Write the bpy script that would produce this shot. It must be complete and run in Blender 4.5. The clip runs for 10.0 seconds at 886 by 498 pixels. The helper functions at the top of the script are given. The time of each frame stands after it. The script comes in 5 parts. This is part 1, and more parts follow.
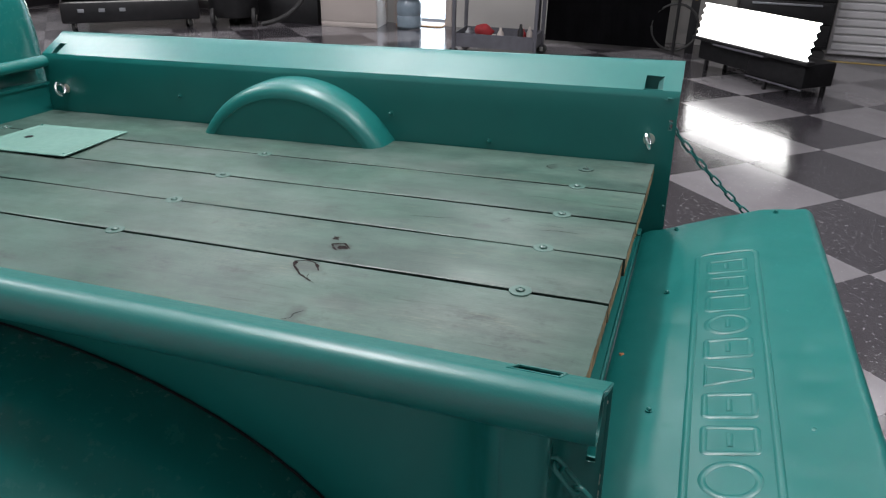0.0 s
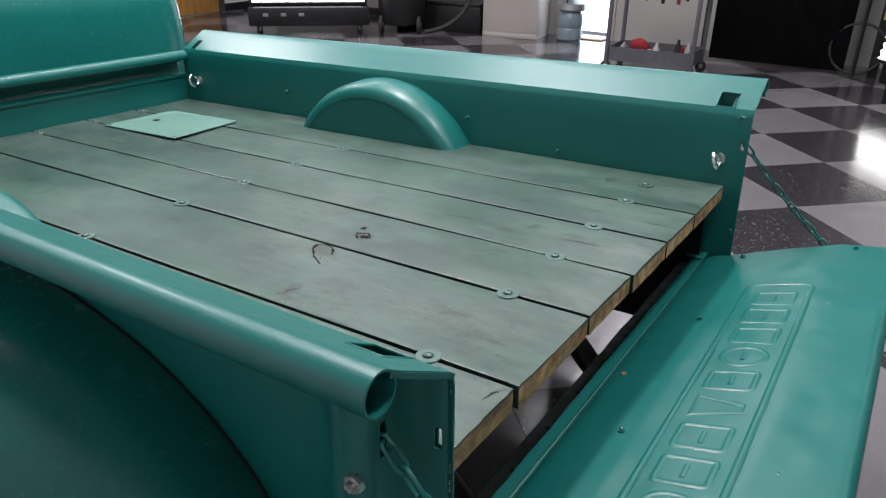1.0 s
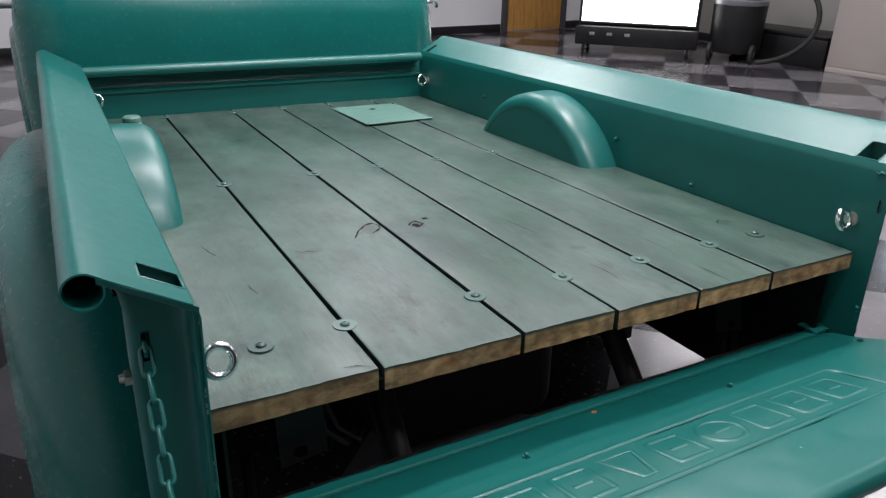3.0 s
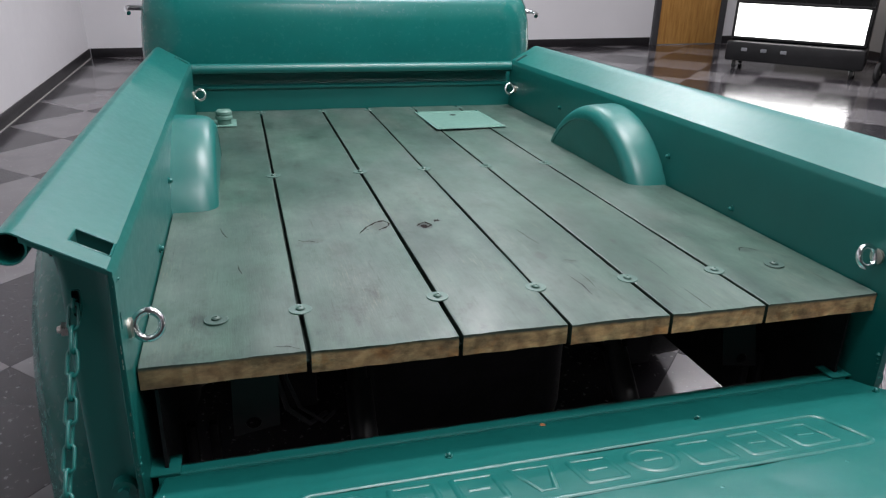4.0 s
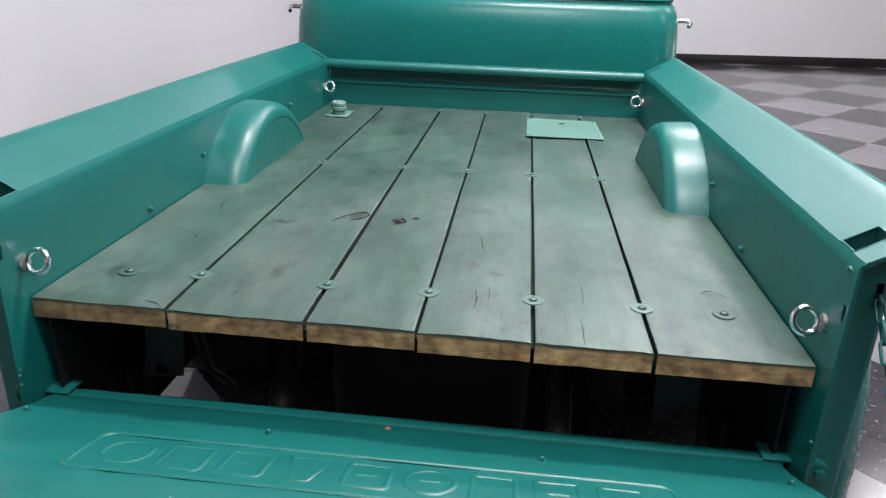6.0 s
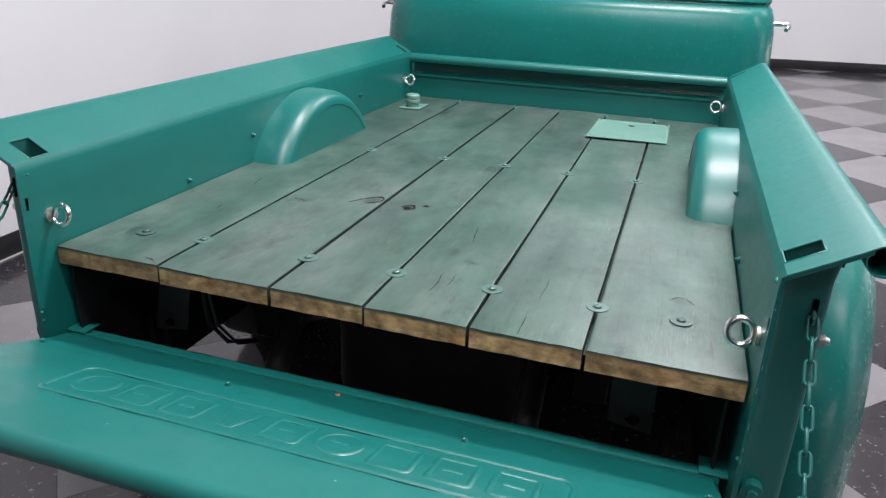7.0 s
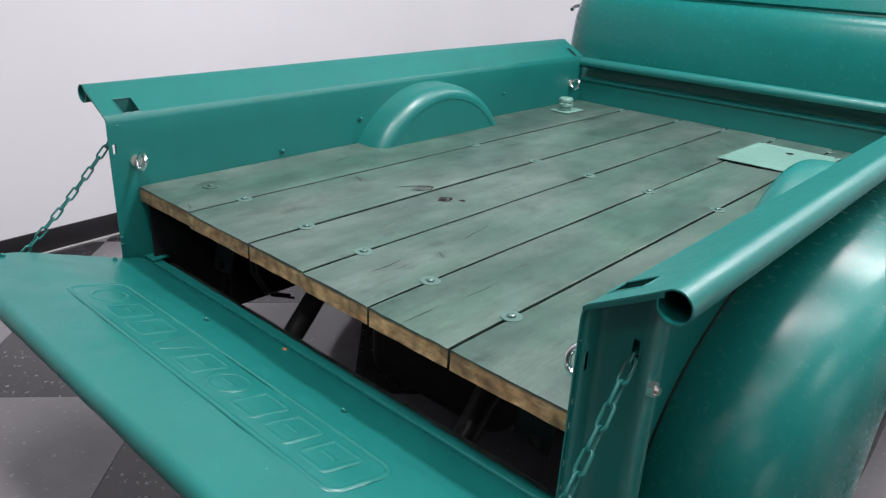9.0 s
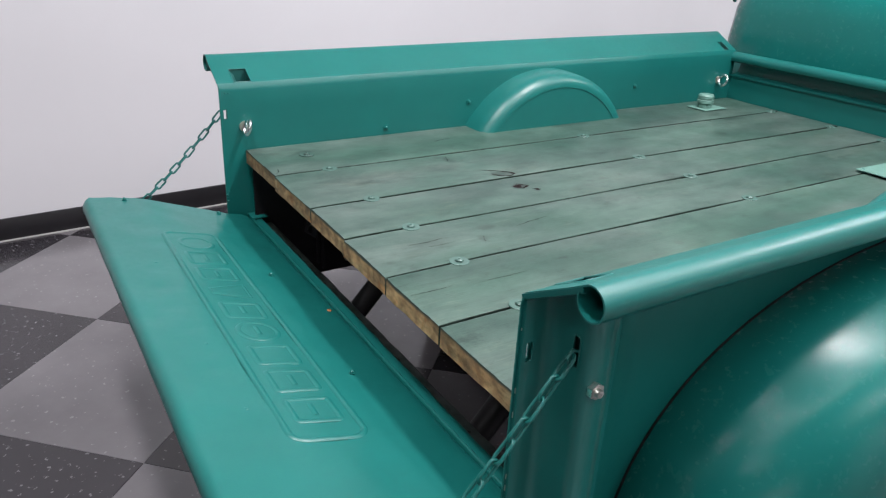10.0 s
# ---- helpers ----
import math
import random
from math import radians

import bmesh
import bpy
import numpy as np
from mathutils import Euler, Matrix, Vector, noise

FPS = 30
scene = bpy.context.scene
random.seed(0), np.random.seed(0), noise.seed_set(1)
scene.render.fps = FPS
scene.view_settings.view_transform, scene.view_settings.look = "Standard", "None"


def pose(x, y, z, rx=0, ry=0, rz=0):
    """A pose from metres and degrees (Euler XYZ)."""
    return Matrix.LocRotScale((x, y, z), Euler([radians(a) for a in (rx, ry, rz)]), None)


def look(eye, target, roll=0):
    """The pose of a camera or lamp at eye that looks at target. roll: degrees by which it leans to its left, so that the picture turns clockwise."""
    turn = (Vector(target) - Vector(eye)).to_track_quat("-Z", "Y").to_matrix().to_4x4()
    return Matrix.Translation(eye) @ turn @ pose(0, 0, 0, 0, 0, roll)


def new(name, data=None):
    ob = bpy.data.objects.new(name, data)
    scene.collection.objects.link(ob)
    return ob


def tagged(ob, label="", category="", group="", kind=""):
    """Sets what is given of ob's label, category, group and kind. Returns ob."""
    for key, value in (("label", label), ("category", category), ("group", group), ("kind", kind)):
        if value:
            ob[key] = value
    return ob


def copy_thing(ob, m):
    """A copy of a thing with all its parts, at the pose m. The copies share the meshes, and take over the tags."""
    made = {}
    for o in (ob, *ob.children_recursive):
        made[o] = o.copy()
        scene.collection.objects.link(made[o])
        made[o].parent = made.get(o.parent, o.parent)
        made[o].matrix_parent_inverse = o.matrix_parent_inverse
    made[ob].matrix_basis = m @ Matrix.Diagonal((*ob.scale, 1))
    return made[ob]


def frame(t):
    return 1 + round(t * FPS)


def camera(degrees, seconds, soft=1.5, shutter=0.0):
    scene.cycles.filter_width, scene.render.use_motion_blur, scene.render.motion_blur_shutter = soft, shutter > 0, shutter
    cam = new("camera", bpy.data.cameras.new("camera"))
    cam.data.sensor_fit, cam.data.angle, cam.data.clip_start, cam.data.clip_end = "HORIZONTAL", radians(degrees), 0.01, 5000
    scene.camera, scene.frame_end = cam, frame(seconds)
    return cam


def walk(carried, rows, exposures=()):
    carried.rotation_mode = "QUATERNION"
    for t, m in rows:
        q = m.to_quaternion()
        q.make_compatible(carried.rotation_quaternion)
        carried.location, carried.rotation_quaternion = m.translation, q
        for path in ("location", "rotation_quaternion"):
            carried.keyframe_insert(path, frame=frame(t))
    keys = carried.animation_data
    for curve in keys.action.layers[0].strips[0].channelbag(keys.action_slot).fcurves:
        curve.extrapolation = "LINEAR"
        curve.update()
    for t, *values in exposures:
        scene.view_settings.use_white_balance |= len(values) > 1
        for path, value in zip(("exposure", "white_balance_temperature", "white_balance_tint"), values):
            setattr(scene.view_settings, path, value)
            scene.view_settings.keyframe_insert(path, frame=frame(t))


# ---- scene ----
cam = camera(63.2, 10.0, soft=1.25)
# the truck's own axes (bed floor level at 0.70) stand a little nose-up and leaning on the shop floor
BED = Matrix(((0.99985, -0.00057, 0.01738, 0.00017), (0.0, 0.99946, 0.03288, 0.00032), (-0.01739, -0.03288, 0.99931, 0.00959), (0, 0, 0, 1)))
PATH = [
    (0, (-1.222, -0.088, 1.262), (0.498, 0.521, 0.445), -0.4),
    (0.5, (-1.191, -0.216, 1.259), (0.452, 0.59, 0.453), -0.4),
    (1, (-1.133, -0.363, 1.251), (0.399, 0.653, 0.465), -0.3),
    (1.5, (-1.055, -0.488, 1.245), (0.346, 0.713, 0.473), -0.1),
    (2, (-0.957, -0.609, 1.237), (0.284, 0.762, 0.476), 0.4),
    (2.5, (-0.866, -0.707, 1.235), (0.23, 0.787, 0.481), 0.7),
    (3, (-0.748, -0.81, 1.235), (0.14, 0.822, 0.494), 1.0),
    (3.2, (-0.693, -0.85, 1.234), (0.112, 0.827, 0.499), 0.9),
    (4.3, (-0.369, -0.989, 1.242), (0.025, 0.834, 0.52), 1.6),
    (4.5, (-0.298, -1.002, 1.242), (0.018, 0.837, 0.524), 1.6),
    (5, (-0.142, -1.016, 1.244), (0.025, 0.843, 0.527), 1.7),
    (5.2, (-0.068, -1.019, 1.246), (0.029, 0.844, 0.527), 1.7),
    (6.3, (0.257, -1.021, 1.244), (-0.054, 0.815, 0.515), 2.1),
    (6.5, (0.325, -1.024, 1.246), (-0.074, 0.794, 0.514), 2.2),
    (7, (0.484, -1.01, 1.248), (-0.078, 0.762, 0.508), 2.3),
    (7.5, (0.634, -0.978, 1.253), (-0.094, 0.729, 0.507), 2.5),
    (8, (0.773, -0.928, 1.26), (-0.117, 0.699, 0.509), 2.8),
    (8.5, (0.91, -0.843, 1.263), (-0.147, 0.68, 0.511), 2.9),
    (9, (1.032, -0.747, 1.268), (-0.192, 0.638, 0.504), 3.0),
    (9.5, (1.148, -0.641, 1.269), (-0.258, 0.553, 0.495), 3.0),
    (10, (1.231, -0.539, 1.272), (-0.309, 0.446, 0.457), 3.0),
]
EXPOSURES = [(0.0, -0.04), (1.5, -0.06), (3.0, -0.2), (5.0, 0.1), (6.5, 0.26), (8.0, 0.26), (10.0, 0.26)]
walk(cam, [(t, BED @ look(eye, target, roll)) for t, eye, target, roll in PATH], EXPOSURES)

# ---- world and light ----
world = bpy.data.worlds.new("world")
scene.world = world
world.use_nodes = True
world.node_tree.nodes["Background"].inputs["Color"].default_value = (0.8, 0.85, 1.0, 1)
world.node_tree.nodes["Background"].inputs["Strength"].default_value = 0.3

WEST, EAST, NORTH, SOUTH, HIGH = -2.18, 7.0, 8.06, -10.5, 3.7
PANEL_GLOW = 5.5


def area_lamp(name, m, sx, sy, watts, colour=(0.985, 0.955, 1.0)):
    data = bpy.data.lights.new(name, "AREA")
    data.shape, data.size, data.size_y, data.energy, data.color = "RECTANGLE", sx, sy, watts, colour
    ob = new(name, data)
    ob.matrix_world = m
    return ob


# x, y, watts, turn of each strip light, unseen; several added as fill
CEILING_LIGHTS = [(0.9, 2.1, 4, 0), (1.9, 2.2, 28, 0), (2.2, 1.0, 8, 0), (3.3, 2.35, 10, 0), (2.6, 0.1, 8, 90), (2.6, 3.7, 10, 90), (1.75, 5.2, 30, 90), (0.6, 1.45, 96, 0), (1.3, 1.55, 20, 0), (0.9, -2.2, 18, 0), (0.4, -0.45, 64, 0), (2.0, -0.5, 8, 0), (2.7, -1.2, 8, 0), (-0.6, 2.9, 4, 90), (0.1, 5.8, 44, 0),
                  (4.9, 1.9, 28, 0), (6.2, 1.9, 18, 0), (1.4, 4.6, 76, 0), (4.2, 4.8, 34, 0), (5.9, 4.8, 18, 0), (4.2, -2.4, 14, 0), (5.9, -2.4, 10, 0), (0.4, -7.4, 14, 0)]
for lx, ly, watts, turn in CEILING_LIGHTS:
    area_lamp("ceiling_lamp", pose(lx, ly, HIGH - 0.13, 0, 0, turn), 1.2, 0.27, watts)


# ---- materials ----
def material(name):
    m = bpy.data.materials.new(name)
    m.use_nodes = True
    return m, m.node_tree.nodes, m.node_tree.links, m.node_tree.nodes["Principled BSDF"]


def ramp(nodes, links, source, stops):
    r = nodes.new("ShaderNodeValToRGB")
    while len(r.color_ramp.elements) < len(stops):
        r.color_ramp.elements.new(0.5)
    for e, (at, col) in zip(r.color_ramp.elements, stops):
        e.position, e.color = at, (*col, 1)
    links.new(source, r.inputs[0])
    return r.outputs[0]


def noise_tex(nodes, links, coords, scale, detail=4.0, rough=0.55, stretch=None):
    n = nodes.new("ShaderNodeTexNoise")
    n.inputs["Scale"].default_value, n.inputs["Detail"].default_value, n.inputs["Roughness"].default_value = scale, detail, rough
    if stretch:
        mp = nodes.new("ShaderNodeMapping")
        mp.inputs["Scale"].default_value = stretch
        links.new(coords, mp.inputs[0])
        coords = mp.outputs[0]
    links.new(coords, n.inputs["Vector"])
    return n.outputs["Fac"]


def mix(nodes, links, fac, a, b, how="MIX"):
    n = nodes.new("ShaderNodeMix")
    n.data_type, n.blend_type = "RGBA", how
    for sock, val in ((n.inputs[0], fac), (n.inputs[6], a), (n.inputs[7], b)):
        if isinstance(val, (int, float)):
            sock.default_value = val
        elif isinstance(val, tuple):
            sock.default_value = (*val, 1)
        else:
            links.new(val, sock)
    return n.outputs[2]


def bump(nodes, links, height, bsdf, strength, distance):
    b = nodes.new("ShaderNodeBump")
    b.inputs["Strength"].default_value, b.inputs["Distance"].default_value = strength, distance
    links.new(height, b.inputs["Height"])
    links.new(b.outputs[0], bsdf.inputs["Normal"])


def simple(name, colour, rough=0.5, metal=0.0, vary=0.15, scale=14.0, relief=0.0005, spec=0.5):
    """A plain surface with a cloudy variation of tone and gloss and a fine relief."""
    m, nodes, links, bsdf = material(name)
    co = nodes.new("ShaderNodeTexCoord").outputs["Object"]
    f = noise_tex(nodes, links, co, scale, 5)
    g = noise_tex(nodes, links, co, scale * 9, 3)
    lo, hi = tuple(c * (1 - vary) for c in colour), tuple(min(1, c * (1 + vary)) for c in colour)
    links.new(ramp(nodes, links, f, [(0.3, lo), (0.7, hi)]), bsdf.inputs["Base Color"])
    r = ramp(nodes, links, g, [(0.3, (rough * 0.85,) * 3), (0.7, (min(1, rough * 1.15),) * 3)])
    links.new(r, bsdf.inputs["Roughness"])
    bsdf.inputs["Metallic"].default_value = metal
    bsdf.inputs["Specular IOR Level"].default_value = spec
    if relief:
        bump(nodes, links, g, bsdf, 0.4, relief)
    return m


def paint(name, colour, rough=0.36, coat=0.08, spec=0.42, relief=0.25, wear=1.0):
    """Satin truck enamel: orange peel, slight waviness, dust in the hollows of the spray."""
    m, nodes, links, bsdf = material(name)
    co = nodes.new("ShaderNodeTexCoord").outputs["Object"]
    wave = noise_tex(nodes, links, co, 7.0, 3)
    peel = noise_tex(nodes, links, co, 420.0, 2)
    dust = noise_tex(nodes, links, co, 60.0, 6, 0.7)
    base = ramp(nodes, links, wave, [(0.25, tuple(c * 0.93 for c in colour)), (0.75, tuple(c * 1.06 for c in colour))])
    links.new(base, bsdf.inputs["Base Color"])
    links.new(ramp(nodes, links, dust, [(0.3, (rough * (1 - 0.1 * wear),) * 3), (0.75, (rough * (1 + 0.2 * wear),) * 3)]), bsdf.inputs["Roughness"])
    bsdf.inputs["Specular IOR Level"].default_value = spec
    bsdf.inputs["Coat Weight"].default_value = coat
    bsdf.inputs["Coat Roughness"].default_value = 0.24
    add = nodes.new("ShaderNodeMath")
    add.operation = "MULTIPLY_ADD"
    links.new(wave, add.inputs[0])
    add.inputs[1].default_value = 6.0
    links.new(peel, add.inputs[2])
    bump(nodes, links, add.outputs[0], bsdf, relief, 0.0006)
    return m


# knots and smudges in the boards: x, y, half width, half length, tone
KNOT_SPOTS = [(-0.190, 0.540, 0.026, 0.038, 0.58), (-0.093, 0.520, 0.021, 0.025, 0.34), (-0.057, 0.549, 0.013, 0.011, 0.38), (-0.350, 0.472, 0.032, 0.020, 0.60),
              (0.094, 0.292, 0.018, 0.026, 0.66), (0.143, 0.252, 0.021, 0.016, 0.70), (0.540, 0.238, 0.024, 0.020, 0.68), (0.455, 0.355, 0.020, 0.012, 0.82),
              (-0.490, 0.860, 0.014, 0.02, 0.75), (-0.062, 0.83, 0.011, 0.009, 0.7), (0.335, 0.615, 0.014, 0.012, 0.75), (-0.475, 0.345, 0.05, 0.03, 0.86), (-0.29, 0.42, 0.035, 0.06, 0.84), (0.31, 0.95, 0.04, 0.07, 0.86)]


def stained_wood():
    """Grey-green stained pine: satin, cloudy, with faint grain, knots, smudges and rubbed patches."""
    m, nodes, links, bsdf = material("stained_wood")
    tc = nodes.new("ShaderNodeTexCoord")
    rnd = nodes.new("ShaderNodeObjectInfo").outputs["Random"]
    shift = nodes.new("ShaderNodeCombineXYZ")
    mul = nodes.new("ShaderNodeMath")
    mul.operation, mul.inputs[1].default_value = "MULTIPLY", 40.0
    links.new(rnd, mul.inputs[0])
    links.new(mul.outputs[0], shift.inputs[1])
    addv = nodes.new("ShaderNodeVectorMath")
    links.new(tc.outputs["Object"], addv.inputs[0])
    links.new(shift.outputs[0], addv.inputs[1])
    co = addv.outputs[0]
    drift = noise_tex(nodes, links, co, 2.1, 4, 0.6, (2.2, 0.9, 1.0))
    grain = noise_tex(nodes, links, co, 6.0, 7, 0.6, (11.0, 0.7, 11.0))
    fine = noise_tex(nodes, links, co, 55.0, 4, 0.6, (6.0, 0.5, 6.0))
    blotch = noise_tex(nodes, links, co, 3.4, 6, 0.62, (1.7, 0.9, 1.0))
    cloud = noise_tex(nodes, links, co, 11.0, 5, 0.62, (1.3, 0.8, 1.0))
    stain = noise_tex(nodes, links, co, 6.0, 8, 0.72, (1.6, 0.8, 1.0))
    rub = noise_tex(nodes, links, co, 4.3, 6, 0.7, (2.0, 0.8, 1.0))
    c1 = ramp(nodes, links, blotch, [(0.32, (0.038, 0.072, 0.060)), (0.5, (0.056, 0.096, 0.080)), (0.66, (0.080, 0.127, 0.107))])
    base = mix(nodes, links, 1.0, c1, ramp(nodes, links, grain, [(0.3, (0.90, 0.90, 0.90)), (0.5, (0.99, 0.99, 0.99)), (0.72, (1.09, 1.09, 1.08))]), "MULTIPLY")
    base = mix(nodes, links, 1.0, base, ramp(nodes, links, cloud, [(0.33, (0.86, 0.88, 0.88)), (0.5, (1, 1, 1)), (0.68, (1.10, 1.09, 1.08))]), "MULTIPLY")
    base = mix(nodes, links, 1.0, base, ramp(nodes, links, fine, [(0.3, (0.95, 0.95, 0.95)), (0.6, (1.02, 1.02, 1.02))]), "MULTIPLY")
    base = mix(nodes, links, 1.0, base, ramp(nodes, links, stain, [(0.33, (0.46, 0.48, 0.48)), (0.42, (0.88, 0.89, 0.89)), (0.5, (1, 1, 1))]), "MULTIPLY")
    speck = noise_tex(nodes, links, co, 34.0, 9, 0.82, (1.3, 0.8, 1.0))
    base = mix(nodes, links, 1.0, base, ramp(nodes, links, speck, [(0.34, (0.68, 0.70, 0.70)), (0.45, (0.99, 0.99, 0.99)), (0.62, (1, 1, 1)), (0.72, (1.10, 1.10, 1.08))]), "MULTIPLY")
    # rubbed streaks where the bare wood shows through
    base = mix(nodes, links, 1.0, base, ramp(nodes, links, drift, [(0.34, (0.86, 1.0, 0.93)), (0.5, (1.0, 1.0, 0.99)), (0.66, (1.20, 1.02, 1.06))]), "MULTIPLY")
    line = noise_tex(nodes, links, co, 16.0, 5, 0.7, (9.0, 0.35, 9.0))
    base = mix(nodes, links, 1.0, base, ramp(nodes, links, line, [(0.29, (0.56, 0.57, 0.57)), (0.36, (0.90, 0.91, 0.91)), (0.44, (1, 1, 1)), (0.63, (1, 1, 1)), (0.74, (1.10, 1.10, 1.08))]), "MULTIPLY")
    streak = mix(nodes, links, 1.0, ramp(nodes, links, rub, [(0.52, (0, 0, 0)), (0.68, (1, 1, 1))]), ramp(nodes, links, fine, [(0.50, (0, 0, 0)), (0.70, (0.34,) * 3)]), "MULTIPLY")
    base = mix(nodes, links, streak, base, (0.25, 0.25, 0.165))
    warp = nodes.new("ShaderNodeTexNoise")
    warp.inputs["Scale"].default_value = 45.0
    links.new(tc.outputs["Object"], warp.inputs["Vector"])
    bent = nodes.new("ShaderNodeVectorMath")
    bent.operation = "MULTIPLY_ADD"
    links.new(warp.outputs["Color"], bent.inputs[0])
    bent.inputs[1].default_value = (0.018, 0.018, 0.0)
    links.new(tc.outputs["Object"], bent.inputs[2])
    for x, y, rx, ry, tone in KNOT_SPOTS:
        mp = nodes.new("ShaderNodeMapping")
        mp.vector_type = "TEXTURE"
        mp.inputs["Location"].default_value = (x + 0.009, y + 0.009, 0.70)
        mp.inputs["Scale"].default_value = (rx, ry, 1.0)
        links.new(bent.outputs[0], mp.inputs[0])
        ln = nodes.new("ShaderNodeVectorMath")
        ln.operation = "LENGTH"
        links.new(mp.outputs[0], ln.inputs[0])
        spot = ramp(nodes, links, ln.outputs["Value"], [(0.0, (tone * 1.04, tone * 0.97, tone)), (0.55, (min(1, tone * 1.12), tone * 1.05, tone * 1.08)), (1.0, (1, 1, 1))])
        base = mix(nodes, links, 1.0, base, spot, "MULTIPLY")
    links.new(base, bsdf.inputs["Base Color"])
    links.new(ramp(nodes, links, cloud, [(0.3, (0.44,) * 3), (0.7, (0.30,) * 3)]), bsdf.inputs["Roughness"])
    bsdf.inputs["Specular IOR Level"].default_value = 0.36
    bump(nodes, links, fine, bsdf, 0.22, 0.0010)
    return m


def raw_wood():
    """Sawn end grain: growth rings about a pith of each board's own, warm where bare, grey and dark where stained."""
    m, nodes, links, bsdf = material("raw_end_grain")
    co = nodes.new("ShaderNodeTexCoord").outputs["Object"]
    rnd = nodes.new("ShaderNodeObjectInfo").outputs["Random"]
    place = nodes.new("ShaderNodeCombineXYZ")
    for k, (lo, hi) in ((0, (-0.7, 0.7)), (2, (-0.50, -0.66))):
        r = nodes.new("ShaderNodeMapRange")
        r.inputs["To Min"].default_value, r.inputs["To Max"].default_value = lo, hi
        links.new(rnd, r.inputs["Value"])
        links.new(r.outputs[0], place.inputs[k])
    moved = nodes.new("ShaderNodeVectorMath")
    links.new(co, moved.inputs[0])
    links.new(place.outputs[0], moved.inputs[1])
    rings = nodes.new("ShaderNodeTexWave")
    rings.wave_type, rings.rings_direction = "RINGS", "Y"
    rings.inputs["Scale"].default_value, rings.inputs["Distortion"].default_value, rings.inputs["Detail"].default_value, rings.inputs["Detail Scale"].default_value = 9.0, 9.0, 4.0, 1.6
    links.new(moved.outputs[0], rings.inputs["Vector"])
    blotch = noise_tex(nodes, links, co, 15.0, 7, 0.66, (1.0, 1.0, 1.6))
    dirt = noise_tex(nodes, links, co, 9.0, 6, 0.7, (1.2, 1.0, 2.5))
    warm = noise_tex(nodes, links, co, 26.0, 4, 0.6)
    c1 = ramp(nodes, links, blotch, [(0.30, (0.20, 0.125, 0.070)), (0.42, (0.38, 0.225, 0.115)), (0.52, (0.54, 0.33, 0.165)), (0.60, (0.64, 0.42, 0.22)), (0.72, (0.72, 0.53, 0.31))])
    c1 = mix(nodes, links, 1.0, c1, ramp(nodes, links, dirt, [(0.36, (0.38, 0.40, 0.38)), (0.47, (0.78, 0.78, 0.76)), (0.58, (1.05, 1, 0.95))]), "MULTIPLY")
    c1 = mix(nodes, links, 1.0, c1, ramp(nodes, links, warm, [(0.55, (1, 1, 1)), (0.68, (1.08, 0.87, 0.68))]), "MULTIPLY")
    wood = mix(nodes, links, 0.55, c1, ramp(nodes, links, rings.outputs["Fac"], [(0.1, (0.60, 0.54, 0.48)), (0.5, (0.95, 0.93, 0.9)), (0.9, (1.08, 1.06, 1.02))]), "MULTIPLY")
    sep = nodes.new("ShaderNodeSeparateXYZ")
    links.new(co, sep.inputs[0])
    # the end grain grows darker and greyer towards the west
    westward = nodes.new("ShaderNodeMapRange")
    westward.inputs["From Min"].default_value, westward.inputs["From Max"].default_value = -0.62, 0.02
    links.new(sep.outputs["X"], westward.inputs["Value"])
    wood = mix(nodes, links, 1.0, wood, ramp(nodes, links, westward.outputs[0], [(0.0, (0.60, 0.64, 0.68)), (1.0, (1, 1, 1))]), "MULTIPLY")
    # stain that has run over the upper edge
    run = nodes.new("ShaderNodeMath")
    run.operation, run.inputs[1].default_value = "MULTIPLY_ADD", 0.016
    links.new(dirt, run.inputs[0])
    links.new(sep.outputs["Z"], run.inputs[2])
    over = nodes.new("ShaderNodeMapRange")
    over.inputs["From Min"].default_value, over.inputs["From Max"].default_value = 0.6990, 0.7045
    links.new(run.outputs[0], over.inputs["Value"])
    links.new(mix(nodes, links, over.outputs[0], wood, (0.045, 0.058, 0.046)), bsdf.inputs["Base Color"])
    bsdf.inputs["Roughness"].default_value = 0.85
    bump(nodes, links, blotch, bsdf, 0.7, 0.0025)
    return m


def vinyl(name, colour, fleck, amount):
    """Waxed vinyl floor tile with pale flecks, scuffs and a tone of its own for each tile."""
    m, nodes, links, bsdf = material(name)
    co = nodes.new("ShaderNodeTexCoord").outputs["Object"]
    rnd = nodes.new("ShaderNodeObjectInfo").outputs["Random"]
    cloud = noise_tex(nodes, links, co, 2.5, 6, 0.6)
    spots = noise_tex(nodes, links, co, 55.0, 2, 0.5)
    scuff = noise_tex(nodes, links, co, 5.0, 8, 0.75, (1.0, 2.2, 1.0))
    c = ramp(nodes, links, cloud, [(0.3, tuple(v * 0.85 for v in colour)), (0.7, tuple(v * 1.15 for v in colour))])
    c = mix(nodes, links, ramp(nodes, links, spots, [(amount, (0, 0, 0)), (amount + 0.05, (0.5,) * 3)]), c, fleck)
    c = mix(nodes, links, 1.0, c, ramp(nodes, links, rnd, [(0.0, (0.9,) * 3), (1.0, (1.08,) * 3)]), "MULTIPLY")
    links.new(c, bsdf.inputs["Base Color"])
    links.new(ramp(nodes, links, scuff, [(0.3, (0.10,) * 3), (0.75, (0.24,) * 3)]), bsdf.inputs["Roughness"])
    bsdf.inputs["Specular IOR Level"].default_value = 0.55
    bump(nodes, links, cloud, bsdf, 0.25, 0.004)
    return m


